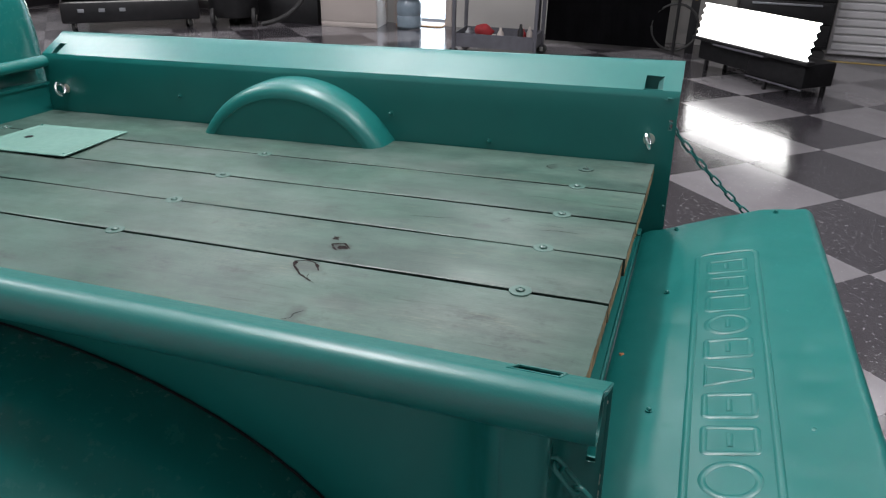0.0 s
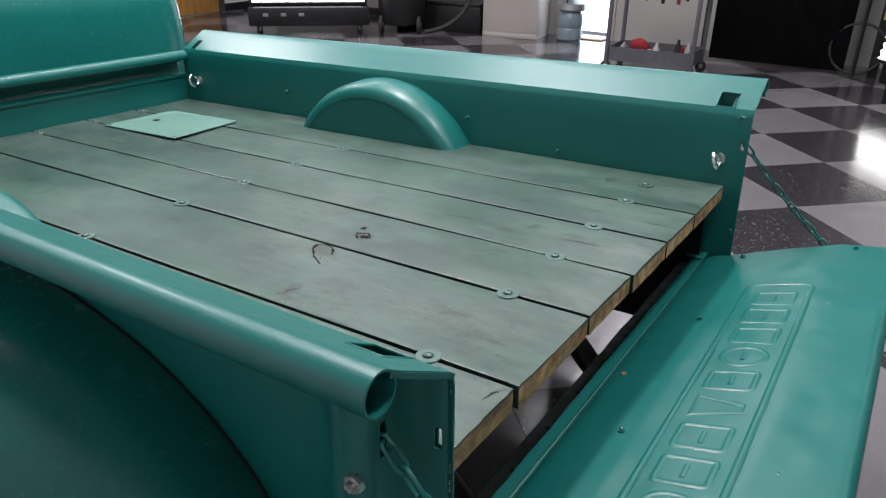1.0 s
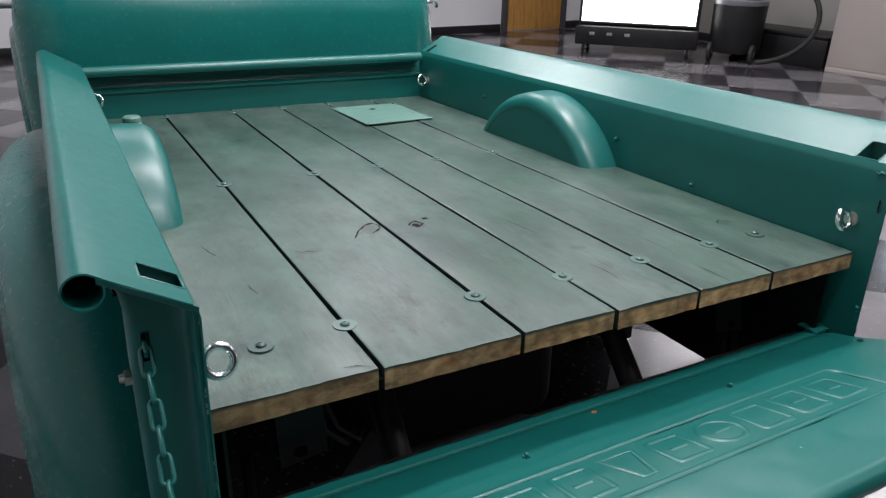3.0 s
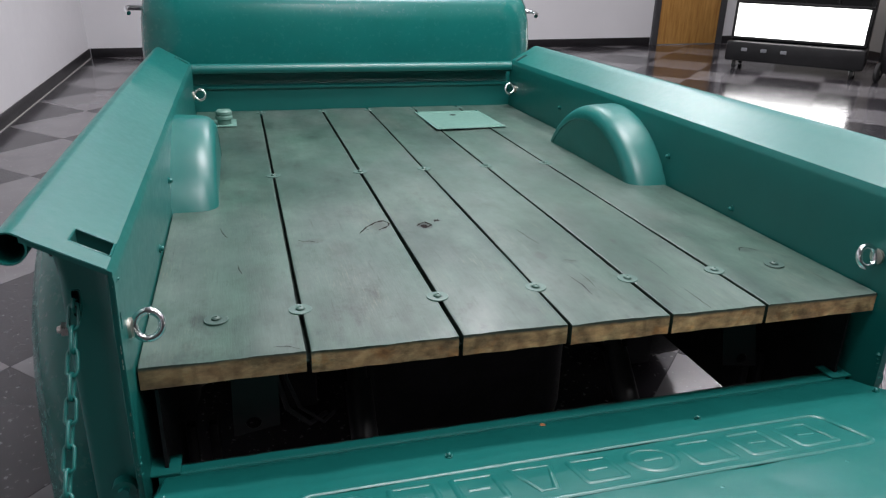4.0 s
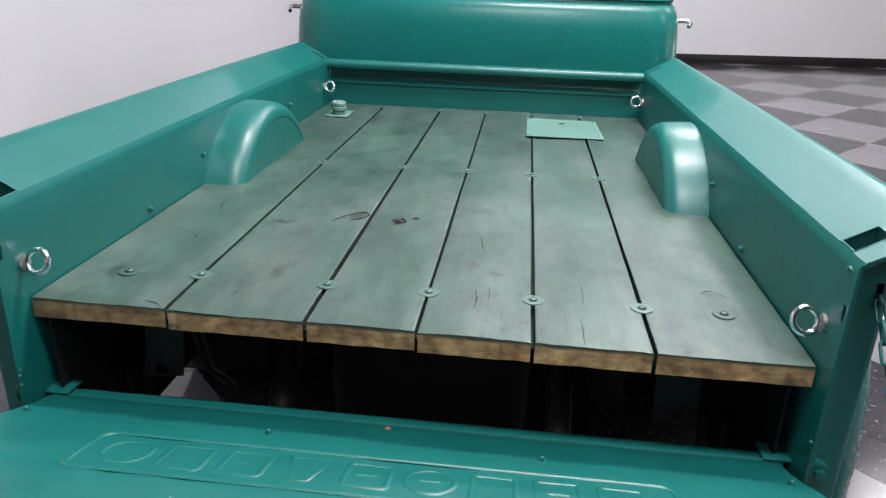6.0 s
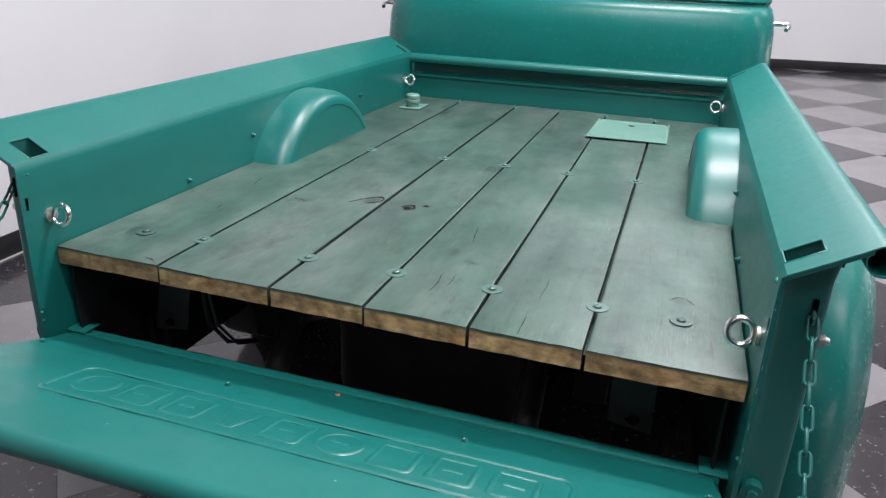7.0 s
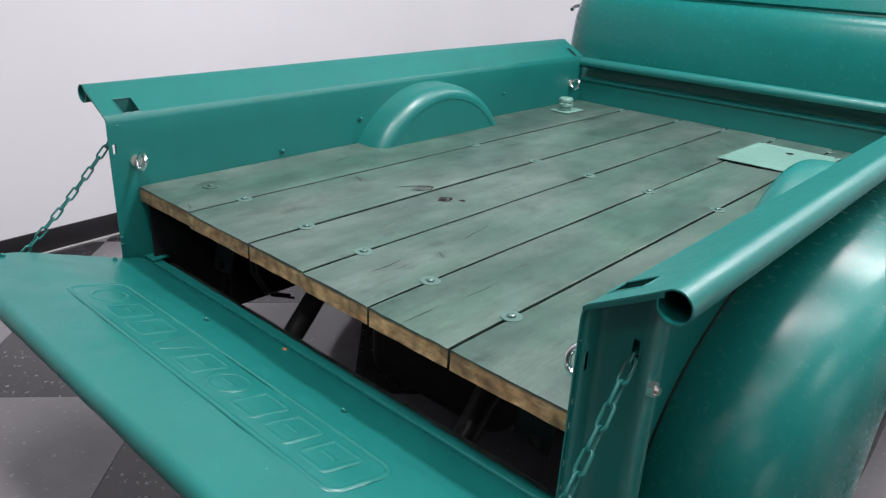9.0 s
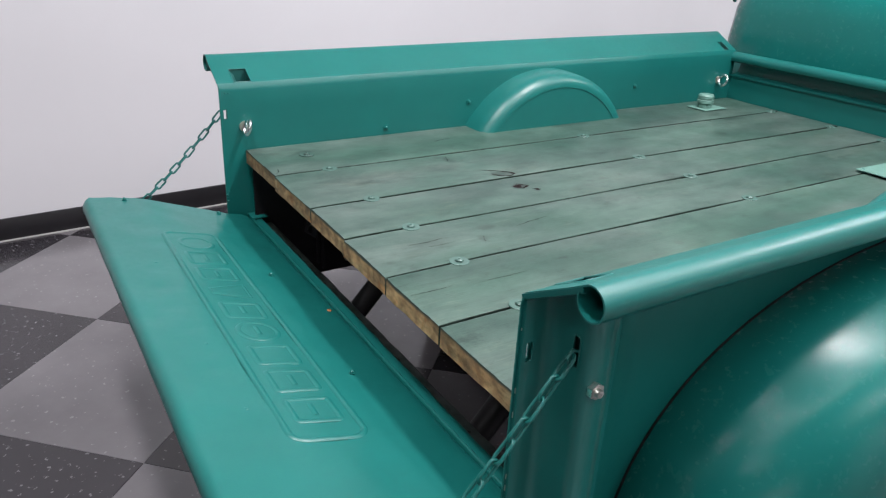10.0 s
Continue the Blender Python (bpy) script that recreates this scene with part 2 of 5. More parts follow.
def glow(name, colour, strength):
    m, nodes, links, bsdf = material(name)
    bsdf.inputs["Base Color"].default_value = (0.8, 0.8, 0.8, 1)
    bsdf.inputs["Emission Color"].default_value = (*colour, 1)
    bsdf.inputs["Emission Strength"].default_value = strength
    return m


def veneer(name):
    m, nodes, links, bsdf = material(name)
    co = nodes.new("ShaderNodeTexCoord").outputs["Object"]
    g = noise_tex(nodes, links, co, 6.0, 6, 0.6, (5.0, 5.0, 0.5))
    links.new(ramp(nodes, links, g, [(0.3, (0.33, 0.15, 0.035)), (0.7, (0.55, 0.30, 0.09))]), bsdf.inputs["Base Color"])
    bsdf.inputs["Roughness"].default_value = 0.35
    return m


TEAL = paint("teal_enamel", (0.0055, 0.122, 0.108), 0.36, 0.08, 0.50)
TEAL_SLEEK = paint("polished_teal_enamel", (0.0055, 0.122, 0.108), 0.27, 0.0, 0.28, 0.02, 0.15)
# teal darkened to hold the shade inside the stake pockets
TEAL_SHADED = paint("shaded_teal_enamel", (0.007, 0.075, 0.067), 0.5)
TEAL_PALE = paint("pale_teal_enamel", (0.125, 0.245, 0.205), 0.45)
WOOD, ENDGRAIN = stained_wood(), raw_wood()
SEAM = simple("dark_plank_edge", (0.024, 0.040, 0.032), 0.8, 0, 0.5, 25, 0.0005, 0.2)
CHROME = simple("chrome", (0.85, 0.85, 0.86), 0.12, 1.0, 0.05, 30, 0)
ZINC = simple("zinc_washer", (0.52, 0.5, 0.44), 0.35, 0.9, 0.2, 60)
STEEL = simple("galvanised_bolt", (0.55, 0.53, 0.5), 0.3, 1.0, 0.15, 60)
CHASSIS = simple("black_chassis_paint", (0.009, 0.009, 0.010), 0.6, 0, 0.3, 20, 0.0005, 0.2)
RUBBER = simple("rubber", (0.018, 0.018, 0.018), 0.7, 0, 0.25, 18)
BLACK = simple("black_plastic", (0.012, 0.012, 0.013), 0.42, 0, 0.25, 10, 0.0005, 0.3)
CLOTH = simple("black_cloth", (0.0025, 0.0025, 0.003), 0.95, 0, 0.3, 5, 0.002, 0.05)
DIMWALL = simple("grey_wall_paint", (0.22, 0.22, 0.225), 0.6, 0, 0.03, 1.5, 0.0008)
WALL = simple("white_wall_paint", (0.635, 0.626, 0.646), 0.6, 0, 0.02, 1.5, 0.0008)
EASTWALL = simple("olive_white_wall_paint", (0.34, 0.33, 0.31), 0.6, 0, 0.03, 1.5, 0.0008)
CEIL = simple("grey_ceiling_board", (0.55, 0.55, 0.55), 0.8, 0, 0.03, 3, 0.001)
BASE = simple("black_cove_base", (0.012, 0.011, 0.013), 0.35, 0, 0.2, 6)
CAULK = simple("pale_caulk", (0.42, 0.41, 0.40), 0.5, 0, 0.1, 20)
GROUT = simple("floor_screed", (0.05, 0.05, 0.05), 0.6, 0, 0.2, 10)
TILE_LIGHT = vinyl("grey_vinyl_tile", (0.172, 0.164, 0.173), (0.34, 0.33, 0.34), 0.66)
TILE_DARK = vinyl("charcoal_vinyl_tile", (0.035, 0.032, 0.037), (0.3, 0.3, 0.31), 0.64)
DOORWOOD = veneer("honey_oak_veneer")
JAMB = simple("dark_grey_door_frame", (0.06, 0.06, 0.065), 0.4, 0, 0.1, 8)
GREYSTEEL = simple("grey_steel_sheet", (0.30, 0.31, 0.33), 0.35, 0.6, 0.12, 12)
WHITEBOARD = simple("cream_laminate", (0.42, 0.375, 0.345), 0.4, 0, 0.03, 3)
RED = simple("red_cloth", (0.24, 0.012, 0.016), 0.8, 0, 0.2, 20)
GREEN = simple("green_plastic", (0.02, 0.18, 0.09), 0.4, 0, 0.1, 20)
YELLOW = simple("yellow_line_paint", (0.42, 0.29, 0.05), 0.5, 0, 0.2, 20)
BLUE = simple("blue_bottle_plastic", (0.17, 0.22, 0.26), 0.25, 0, 0.1, 9)
CARTGREY = simple("dark_grey_cart_enamel", (0.10, 0.10, 0.115), 0.45, 0.2, 0.15, 12)
SLAT = simple("ribbed_door_enamel", (0.62, 0.62, 0.63), 0.4, 0, 0.04, 4)
GLASS = simple("dark_tinted_glass", (0.02, 0.022, 0.024), 0.04, 0, 0.05, 4, 0)
PANEL = glow("lit_panel", (1.0, 0.99, 0.97), PANEL_GLOW)
DAYLIGHT = glow("daylight_beyond_door", (0.72, 0.85, 1.0), 5.0)


# ---- mesh helpers ----
def as_object(name, mesh, mats, parent, label):
    for m in (mats if isinstance(mats, (list, tuple)) else [mats]):
        mesh.materials.append(m)
    ob = new(name, mesh)
    ob.parent = parent
    if label:
        tagged(ob, label)
    return ob


def part(name, bm, mats, parent=None, label="", smooth=True):
    """Links a bmesh as one mesh object under a thing or a part."""
    mesh = bpy.data.meshes.new(name)
    bmesh.ops.recalc_face_normals(bm, faces=bm.faces)
    if smooth:
        for f in bm.faces:
            f.smooth = True
        for e in bm.edges:
            if len(e.link_faces) == 2 and e.calc_face_angle(0) > 0.6:
                e.smooth = False
    bm.to_mesh(mesh)
    bm.free()
    return as_object(name, mesh, mats, parent, label)


def box(bm, lo, hi, bevel=0.0, m=None, seg=2):
    r = bmesh.ops.create_cube(bm, size=1.0)
    vs = r["verts"]
    for v in vs:
        v.co = Vector([(a + b) / 2 + c * (b - a) for a, b, c in zip(lo, hi, v.co)])
    if bevel:
        es = list({e for v in vs for e in v.link_edges})
        r = bmesh.ops.bevel(bm, geom=es, offset=bevel, segments=seg, affect="EDGES", profile=0.5)
        vs = list({v for f in r["faces"] for v in f.verts} | {v for v in vs if v.is_valid})
    if m is not None:
        bmesh.ops.transform(bm, matrix=m, verts=[v for v in vs if v.is_valid])
    return bm


def rod(bm, p0, p1, r, seg=16, r2=None, caps=True):
    p0, p1 = Vector(p0), Vector(p1)
    d = p1 - p0
    m = Matrix.Translation((p0 + p1) / 2) @ d.to_track_quat("Z", "Y").to_matrix().to_4x4()
    bmesh.ops.create_cone(bm, cap_ends=caps, segments=seg, radius1=r, radius2=r if r2 is None else r2, depth=d.length, matrix=m)
    return bm


def ball(bm, c, r, flat=1.0, seg=12):
    bmesh.ops.create_uvsphere(bm, u_segments=seg, v_segments=seg // 2 + 2, radius=r, matrix=Matrix.Translation(c) @ Matrix.Diagonal((1, 1, flat, 1)))
    return bm


def sheet(bm, rows, closed=False, mat=0):
    """Quads between rows of points (each row the same length)."""
    grid = [[bm.verts.new(p) for p in row] for row in rows]
    for a, b in zip(grid, grid[1:]):
        n = len(a)
        for i in range(n if closed else n - 1):
            f = bm.faces.new((a[i], a[(i + 1) % n], b[(i + 1) % n], b[i]))
            f.material_index = mat
    return grid


def pipe(bm, pts, r, seg=10, closed=False, caps=True):
    """A round tube along a line of points."""
    pts = [Vector(p) for p in pts]
    n = len(pts)
    rows, up = [], None
    for i, p in enumerate(pts):
        a = pts[(i - 1) % n] if closed or i else p
        b = pts[(i + 1) % n] if closed or i < n - 1 else p
        d = (b - a).normalized()
        if up is None:
            up = d.orthogonal().normalized()
        up = (up - d * up.dot(d)).normalized()
        side = d.cross(up)
        rows.append([p + r * (math.cos(k) * up + math.sin(k) * side) for k in [2 * math.pi * j / seg for j in range(seg)]])
    grid = sheet(bm, rows + ([rows[0]] if closed else []), closed=True)
    if closed:
        bmesh.ops.remove_doubles(bm, verts=grid[0] + grid[-1], dist=1e-5)
    elif caps:
        bm.faces.new(grid[0])
        bm.faces.new(grid[-1])
    return bm


def solid(ob, t, offset=0.0):
    """Gives a sheet its thickness, with crisp rims."""
    bm = bmesh.new()
    bm.from_mesh(ob.data)
    bm.normal_update()
    faces, edges, verts = list(bm.faces), list(bm.edges), list(bm.verts)
    rims = [(e.link_loops[0].vert, e.link_loops[0].link_loop_next.vert) for e in edges if len(e.link_faces) == 1]
    twin = {v: bm.verts.new(v.co - v.normal * t * (0.5 - 0.5 * offset)) for v in verts}
    for v in verts:
        v.co += v.normal * t * (0.5 + 0.5 * offset)
    for f in faces:
        g = bm.faces.new([twin[v] for v in reversed(f.verts)])
        g.smooth, g.material_index = f.smooth, f.material_index
    for e in edges:
        if not e.smooth:
            bm.edges.get([twin[v] for v in e.verts]).smooth = False
    for a, c in rims:
        bm.faces.new((c, a, twin[a], twin[c])).smooth = True
        bm.edges.get((a, c)).smooth = False
        bm.edges.get((twin[a], twin[c])).smooth = False
    bm.to_mesh(ob.data)
    bm.free()
    return ob


def lathe(bm, profile, c, axis="z", seg=32):
    """Turns (radius, height) pairs about an axis through c."""
    rows = []
    for r, h in profile:
        row = []
        for j in range(seg):
            k = 2 * math.pi * j / seg
            u, v = r * math.cos(k), r * math.sin(k)
            row.append(Vector(c) + Vector((u, v, h) if axis == "z" else (h, u, v)))
        rows.append(row)
    sheet(bm, rows, closed=True)
    bmesh.ops.remove_doubles(bm, verts=bm.verts, dist=1e-6)
    return bm


def arc(cx, cy, r, a0, a1, n):
    return [(cx + r * math.cos(radians(a0 + (a1 - a0) * i / n)), cy + r * math.sin(radians(a0 + (a1 - a0) * i / n))) for i in range(n + 1)]


def thing(name, label, category, m=None, group="", kind=""):
    ob = new(name)
    ob.matrix_world = m if m is not None else Matrix()
    return tagged(ob, label, category, group, kind)


B = bmesh.new
# ---- the showroom ----
def slab(name, lo, hi, mat, label, holes=(), axis="x"):
    """A wall of real thickness, pieced round its openings (a0, a1, z0, z1 along the wall)."""
    bm = B()
    k = 1 if axis == "x" else 0
    a_lo, a_hi = lo[k], hi[k]
    cuts = sorted({a_lo, a_hi, *[h[0] for h in holes], *[h[1] for h in holes]})
    for a, b in zip(cuts, cuts[1:]):
        spans = [(lo[2], hi[2])]
        for h in holes:
            if h[0] <= a and b <= h[1]:
                spans = [(s, e) for s, e in ((lo[2], h[2]), (h[3], hi[2])) if e - s > 1e-4]
        for s, e in spans:
            l, u = list(lo), list(hi)
            l[k], u[k], l[2], u[2] = a, b, s, e
            box(bm, l, u)
    ob = part(name, bm, mat, smooth=False)
    return tagged(ob, label, "wall", kind="structure")


DOORWAY = (2.78, 3.34, 0.0, 2.1)
DOOR_X = (5.02, 5.93)
SLANT = pose(WEST - 0.012, 0, 0, 0, 0, -0.9) @ pose(-WEST, 0, 0)
slab("wall_west", (WEST - 0.15, SOUTH - 0.2, -0.05), (WEST, NORTH + 0.15, HIGH), WALL, "smooth white painted wall beside the truck").matrix_world = SLANT
slab("wall_north", (WEST, NORTH, -0.05), (EAST, NORTH + 0.15, HIGH), WALL, "white painted wall with an oak door", [(DOOR_X[0] - 0.05, DOOR_X[1] + 0.05, -0.05, 2.1)], "y")
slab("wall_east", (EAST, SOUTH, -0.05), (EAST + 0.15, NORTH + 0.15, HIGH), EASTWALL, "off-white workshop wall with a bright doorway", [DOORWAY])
# unseen wall, set far back and grey to return little light
slab("wall_south", (WEST - 0.15, SOUTH - 0.15, -0.05), (EAST + 0.15, SOUTH, HIGH), DIMWALL, "plain grey wall added behind the walk, kept dark for less fill", (), "y")
# the ceiling is unseen too; its grey limits bounced light
tagged(part("ceiling", box(B(), (WEST - 0.15, SOUTH - 0.15, HIGH), (EAST + 0.15, NORTH + 0.15, HIGH + 0.12)), CEIL, smooth=False), "plain grey unseen ceiling with strip lights", "ceiling", kind="structure")
floor = part("floor", box(B(), (WEST - 0.15, SOUTH - 0.15, -0.12), (EAST + 0.15, NORTH + 0.15, -0.006)), GROUT, smooth=False)
tagged(floor, "waxed grey and charcoal chequered vinyl floor", "floor", kind="structure")

for name, lo, hi in (("baseboard", (WEST, SOUTH, 0), (WEST + 0.012, NORTH, 0.102)), ("baseboard", (WEST + 0.135, NORTH - 0.012, 0), (DOOR_X[0] - 0.1, NORTH, 0.102)),
                     ("baseboard", (DOOR_X[1] + 0.1, NORTH - 0.012, 0), (EAST, NORTH, 0.102)), ("baseboard", (EAST - 0.012, 3.55, 0), (EAST, NORTH - 0.012, 0.102))):
    ob = tagged(part(name, box(B(), lo, hi, 0.004), BASE), "glossy black vinyl cove base along the wall", "baseboard", kind="structure")
    if hi[0] < WEST + 0.1:
        ob.matrix_world = SLANT
tagged(part("trim", box(B(), (WEST + 0.012, SOUTH, 0), (WEST + 0.021, NORTH - 0.05, 0.007), 0.002), CAULK), "pale line of caulk at the foot of the wall", "trim", kind="structure").matrix_world = SLANT

door = part("door_1", box(B(), (DOOR_X[0], NORTH - 0.02, 0.008), (DOOR_X[1], NORTH + 0.025, 2.04), 0.003), DOORWOOD)
tagged(door, "closed honey oak veneered flush door", "door", kind="structure")
for lo, hi in (((DOOR_X[0] - 0.09, NORTH - 0.04, 0), (DOOR_X[0] - 0.004, NORTH + 0.06, 2.1)), ((DOOR_X[1] + 0.004, NORTH - 0.04, 0), (DOOR_X[1] + 0.09, NORTH + 0.06, 2.1)),
               ((DOOR_X[0] - 0.004, NORTH - 0.04, 2.045), (DOOR_X[1] + 0.004, NORTH + 0.06, 2.1))):
    part("door_frame", box(B(), lo, hi, 0.004), JAMB, door, "dark grey steel door frame")
lev = B()
rod(lev, (DOOR_X[0] + 0.07, NORTH - 0.02, 1.0), (DOOR_X[0] + 0.07, NORTH - 0.075, 1.0), 0.011)
rod(lev, (DOOR_X[0] + 0.065, NORTH - 0.07, 1.0), (DOOR_X[0] + 0.18, NORTH - 0.07, 1.0), 0.009)
part("door_handle", lev, CHROME, door)

# bright doorway in the east wall
frame_1 = part("door_2", box(B(), (EAST - 0.02, DOORWAY[0] - 0.08, 0), (EAST + 0.16, DOORWAY[0], 2.18), 0.004), WHITEBOARD)
tagged(frame_1, "open cream-framed doorway bright with daylight", "doorway", kind="structure")
part("door_frame", box(B(), (EAST - 0.02, DOORWAY[1], 0), (EAST + 0.16, DOORWAY[1] + 0.08, 2.18), 0.004), WHITEBOARD, frame_1)
part("door_frame", box(B(), (EAST - 0.02, DOORWAY[0], 2.1), (EAST + 0.16, DOORWAY[1], 2.18), 0.004), WHITEBOARD, frame_1)
part("threshold", box(B(), (EAST - 0.15, DOORWAY[0], 0.001), (EAST + 0.16, DOORWAY[1], 0.014), 0.004), DOORWOOD, frame_1, "worn wooden threshold")
tagged(part("backdrop", box(B(), (EAST + 1.2, 1.4, -0.1), (EAST + 1.25, 4.6, 3.0)), DAYLIGHT, smooth=False), "bright daylight beyond the doorway", "backdrop", kind="structure")

# ribbed roll-up door in the east wall
roll = part("door_3", box(B(), (EAST - 0.05, -4.6, 0.02), (EAST - 0.02, -1.25, 3.0)), SLAT, smooth=False)
tagged(roll, "closed white ribbed roll-up door", "roll-up door", kind="structure")
slat_bm = box(B(), (-0.022, -1.66, 0.0), (0.0, 1.66, 0.066), 0.012)
slat_mesh = bpy.data.meshes.new("slat")
slat_bm.to_mesh(slat_mesh)
slat_bm.free()
slat_mesh.materials.append(SLAT)
for i in range(38):
    s = new("slat", slat_mesh)
    s.parent, s.location = roll, (EAST - 0.05, -2.92, 0.06 + i * 0.076)
tagged(part("trim", box(B(), (EAST - 0.42, -4.6, 0.0005), (EAST - 0.36, -1.1, 0.0025)), YELLOW, smooth=False), "yellow painted safety line on the floor", "floor line", kind="structure")


# ceiling strip lights, some of them only fixtures for added fill lamps
def ceiling_light(x, y):
    t = thing("ceiling_light", "white steel ceiling strip light, out of view, some added as fill", "ceiling light", pose(x, y, HIGH), "ceiling strip lights")
    part("housing", box(B(), (-0.62, -0.16, -0.07), (0.62, 0.16, 0.0), 0.006), CEIL, t)
    for s in (-1, 1):
        part("side_rail", box(B(), (-0.62, s * 0.16 - 0.006, -0.11), (0.62, s * 0.16 + 0.006, -0.07), 0.002), CEIL, t)
    return t


first_light = ceiling_light(*CEILING_LIGHTS[0][:2])
for x, y, watts, turn in CEILING_LIGHTS[1:]:
    copy_thing(first_light, pose(x, y, HIGH, 0, 0, turn))


# ---- things along the east side ----
def light_panel(m, stand, tilt, label):
    """A long photographic light panel in a black frame on a low wheeled base."""
    t = thing("studio_light", label, "studio light", m, "studio light panels")
    w, h, z = (0.635, 0.34, 0.345) if stand == "cart" else (0.605, 0.275, 0.297)
    lean = 0.0 if stand == "cart" else 0.05
    p = pose(0, 0, z, tilt)
    face = B()
    teeth = 5 if stand == "tripod" else 1
    rim = []
    for sgn in (1, -1):
        for k in range(teeth):
            for d, f in ((0.0, 0.0), (0.030 if teeth > 1 else 0.0, 0.5)):
                zz = (k + f) / teeth
                rim.append((sgn * (w - d), (zz if sgn > 0 else 1 - zz) * h))
        rim.append((sgn * w, h if sgn > 0 else 0.0))
    ring = [p @ Vector((x + lean * z / h, -0.012, z)) for x, z in rim]
    back = [p @ Vector((x + lean * z / h, 0.012, z)) for x, z in rim]
    g = sheet(face, [ring, back], closed=True)
    face.faces.new(g[0])
    face.faces.new(g[1])
    part("lit_face", face, PANEL, t, "glowing white panel", smooth=False)
    fr = B()
    box(fr, (-w - 0.03, -0.03, -0.03), (w + 0.03, 0.05, -0.002), 0.006, p)
    if stand == "cart":
        box(fr, (-w - 0.03, -0.03, h + 0.002), (w + 0.03, 0.05, h + 0.03), 0.006, p)
    for s in (-1, 1) if stand == "cart" else ():
        box(fr, (s * (w + 0.017) - 0.013, -0.03, -0.002), (s * (w + 0.017) + 0.013, 0.05, h + 0.002), 0.006, p)
    box(fr, (-w + 0.04 + lean, 0.02, -0.002), (w - 0.04, 0.05, h - 0.004), 0, p)
    part("frame", fr, BLACK, t)
    if stand == "cart":
        part("base", box(B(), (-w - 0.05, -0.12, 0.09), (w + 0.05, 0.42, 0.30), 0.02), BLACK, t)
        for k in range(3):
            part("label_plate", box(B(), (-0.52 + 0.2 * k, -0.128, 0.20), (-0.46 + 0.2 * k, -0.1215, 0.235), 0.002), GREYSTEEL, t)
        part("upper_rail", box(B(), (-w - 0.05, 0.0, 0.80), (w + 0.05, 0.06, 0.84), 0.008), GREYSTEEL, t)
        for k in range(5):
            part("post", box(B(), (-w - 0.03 + k * (2 * w + 0.02) / 4, 0.06, 0.25), (-w + 0.005 + k * (2 * w + 0.02) / 4, 0.1, 1.25), 0.005), BLACK, t)
        part("upper_body", box(B(), (-w - 0.03, 0.1, 0.25), (w + 0.04, 0.42, 1.3), 0.02), BLACK, t)
        for sx in (-1, 1):
            for y in (-0.05, 0.34):
                wheel = part("caster", lathe(B(), [(0.0, -0.018), (0.04, -0.018), (0.045, -0.01), (0.045, 0.01), (0.04, 0.018), (0.0, 0.018)], (sx * (w - 0.05), y, 0.046), "x", 20), RUBBER, t)
                part("fork", box(B(), (sx * (w - 0.05) - 0.026, y - 0.02, 0.04), (sx * (w - 0.05) + 0.026, y + 0.02, 0.092), 0.004), STEEL, wheel)
    else:
        part("base", box(B(), (-0.60, 0.04, 0.10), (0.0, 0.34, 0.264), 0.015), CHASSIS, t)
        part("base", box(B(), (0.004, 0.03, 0.085), (0.58, 0.34, 0.264), 0.012), CHASSIS, t)
        part("edge_strip", box(B(), (0.004, 0.022, 0.068), (0.58, 0.034, 0.079), 0.002), CARTGREY, t, "dull metal edge strip")
        part("ledge", box(B(), (-0.36, -0.035, 0.252), (0.21, 0.03, 0.266), 0.003), CARTGREY, t)
        for x, y in ((-0.52, 0.08), (-0.52, 0.30), (0.205, 0.05), (0.205, 0.30), (0.54, 0.30)):
            part("leg", box(B(), (x - 0.014, y - 0.014, 0.0), (x + 0.014, y + 0.014, 0.10), 0.003), BLACK, t)
    return t


a = math.degrees(math.atan2(5.30 - 6.23, 5.75 - 4.885))
light_panel(pose(5.317, 5.765, 0, 0, 0, a), "cart", 0, "long lit photographic panel on a black wheeled cart")
light_panel(pose(5.19, -0.41, 0, 0, 0, -138.7), "tripod", 0, "long lit photographic panel on a low black base")


def shop_vacuum(m):
    t = thing("shop_vacuum", "black wheeled shop vacuum with a coiled hose", "vacuum", m)
    part("drum", lathe(B(), [(0.0, 0.10), (0.25, 0.10), (0.27, 0.14), (0.28, 0.62), (0.26, 0.68), (0.24, 0.80), (0.16, 0.9), (0.0, 0.92)], (0, 0, 0)), BLACK, t)
    part("band", lathe(B(), [(0.282, 0.60), (0.288, 0.61), (0.288, 0.65), (0.27, 0.66)], (0, 0, 0)), GREYSTEEL, t, "grey clamping band")
    for s in (-1, 1):
        w = part("wheel", lathe(B(), [(0.0, -0.025), (0.08, -0.025), (0.10, -0.015), (0.10, 0.015), (0.08, 0.025), (0.0, 0.025)], (s * 0.22, -0.16, 0.10), "x", 24), RUBBER, t)
        part("hub_cap", lathe(B(), [(0.0, -0.03), (0.028, -0.03), (0.03, 0.03), (0.0, 0.03)], (s * 0.22, -0.16, 0.10), "x", 16), STEEL, w)
    part("foot", box(B(), (-0.03, 0.1, 0.0), (0.03, 0.24, 0.12), 0.01), BLACK, t)
    pts = [(0.20 + 0.62 * math.sin(radians(k)), -0.12 - 0.20 * math.sin(radians(k * 0.5)), 0.50 + 0.46 * math.cos(radians(k))) for k in range(0, 171, 10)]
    part("hose", pipe(B(), pts, 0.026, 12), RUBBER, t, "ribbed black hose")
    return t


shop_vacuum(pose(6.05, 4.98, 0, 0, 0, -60))


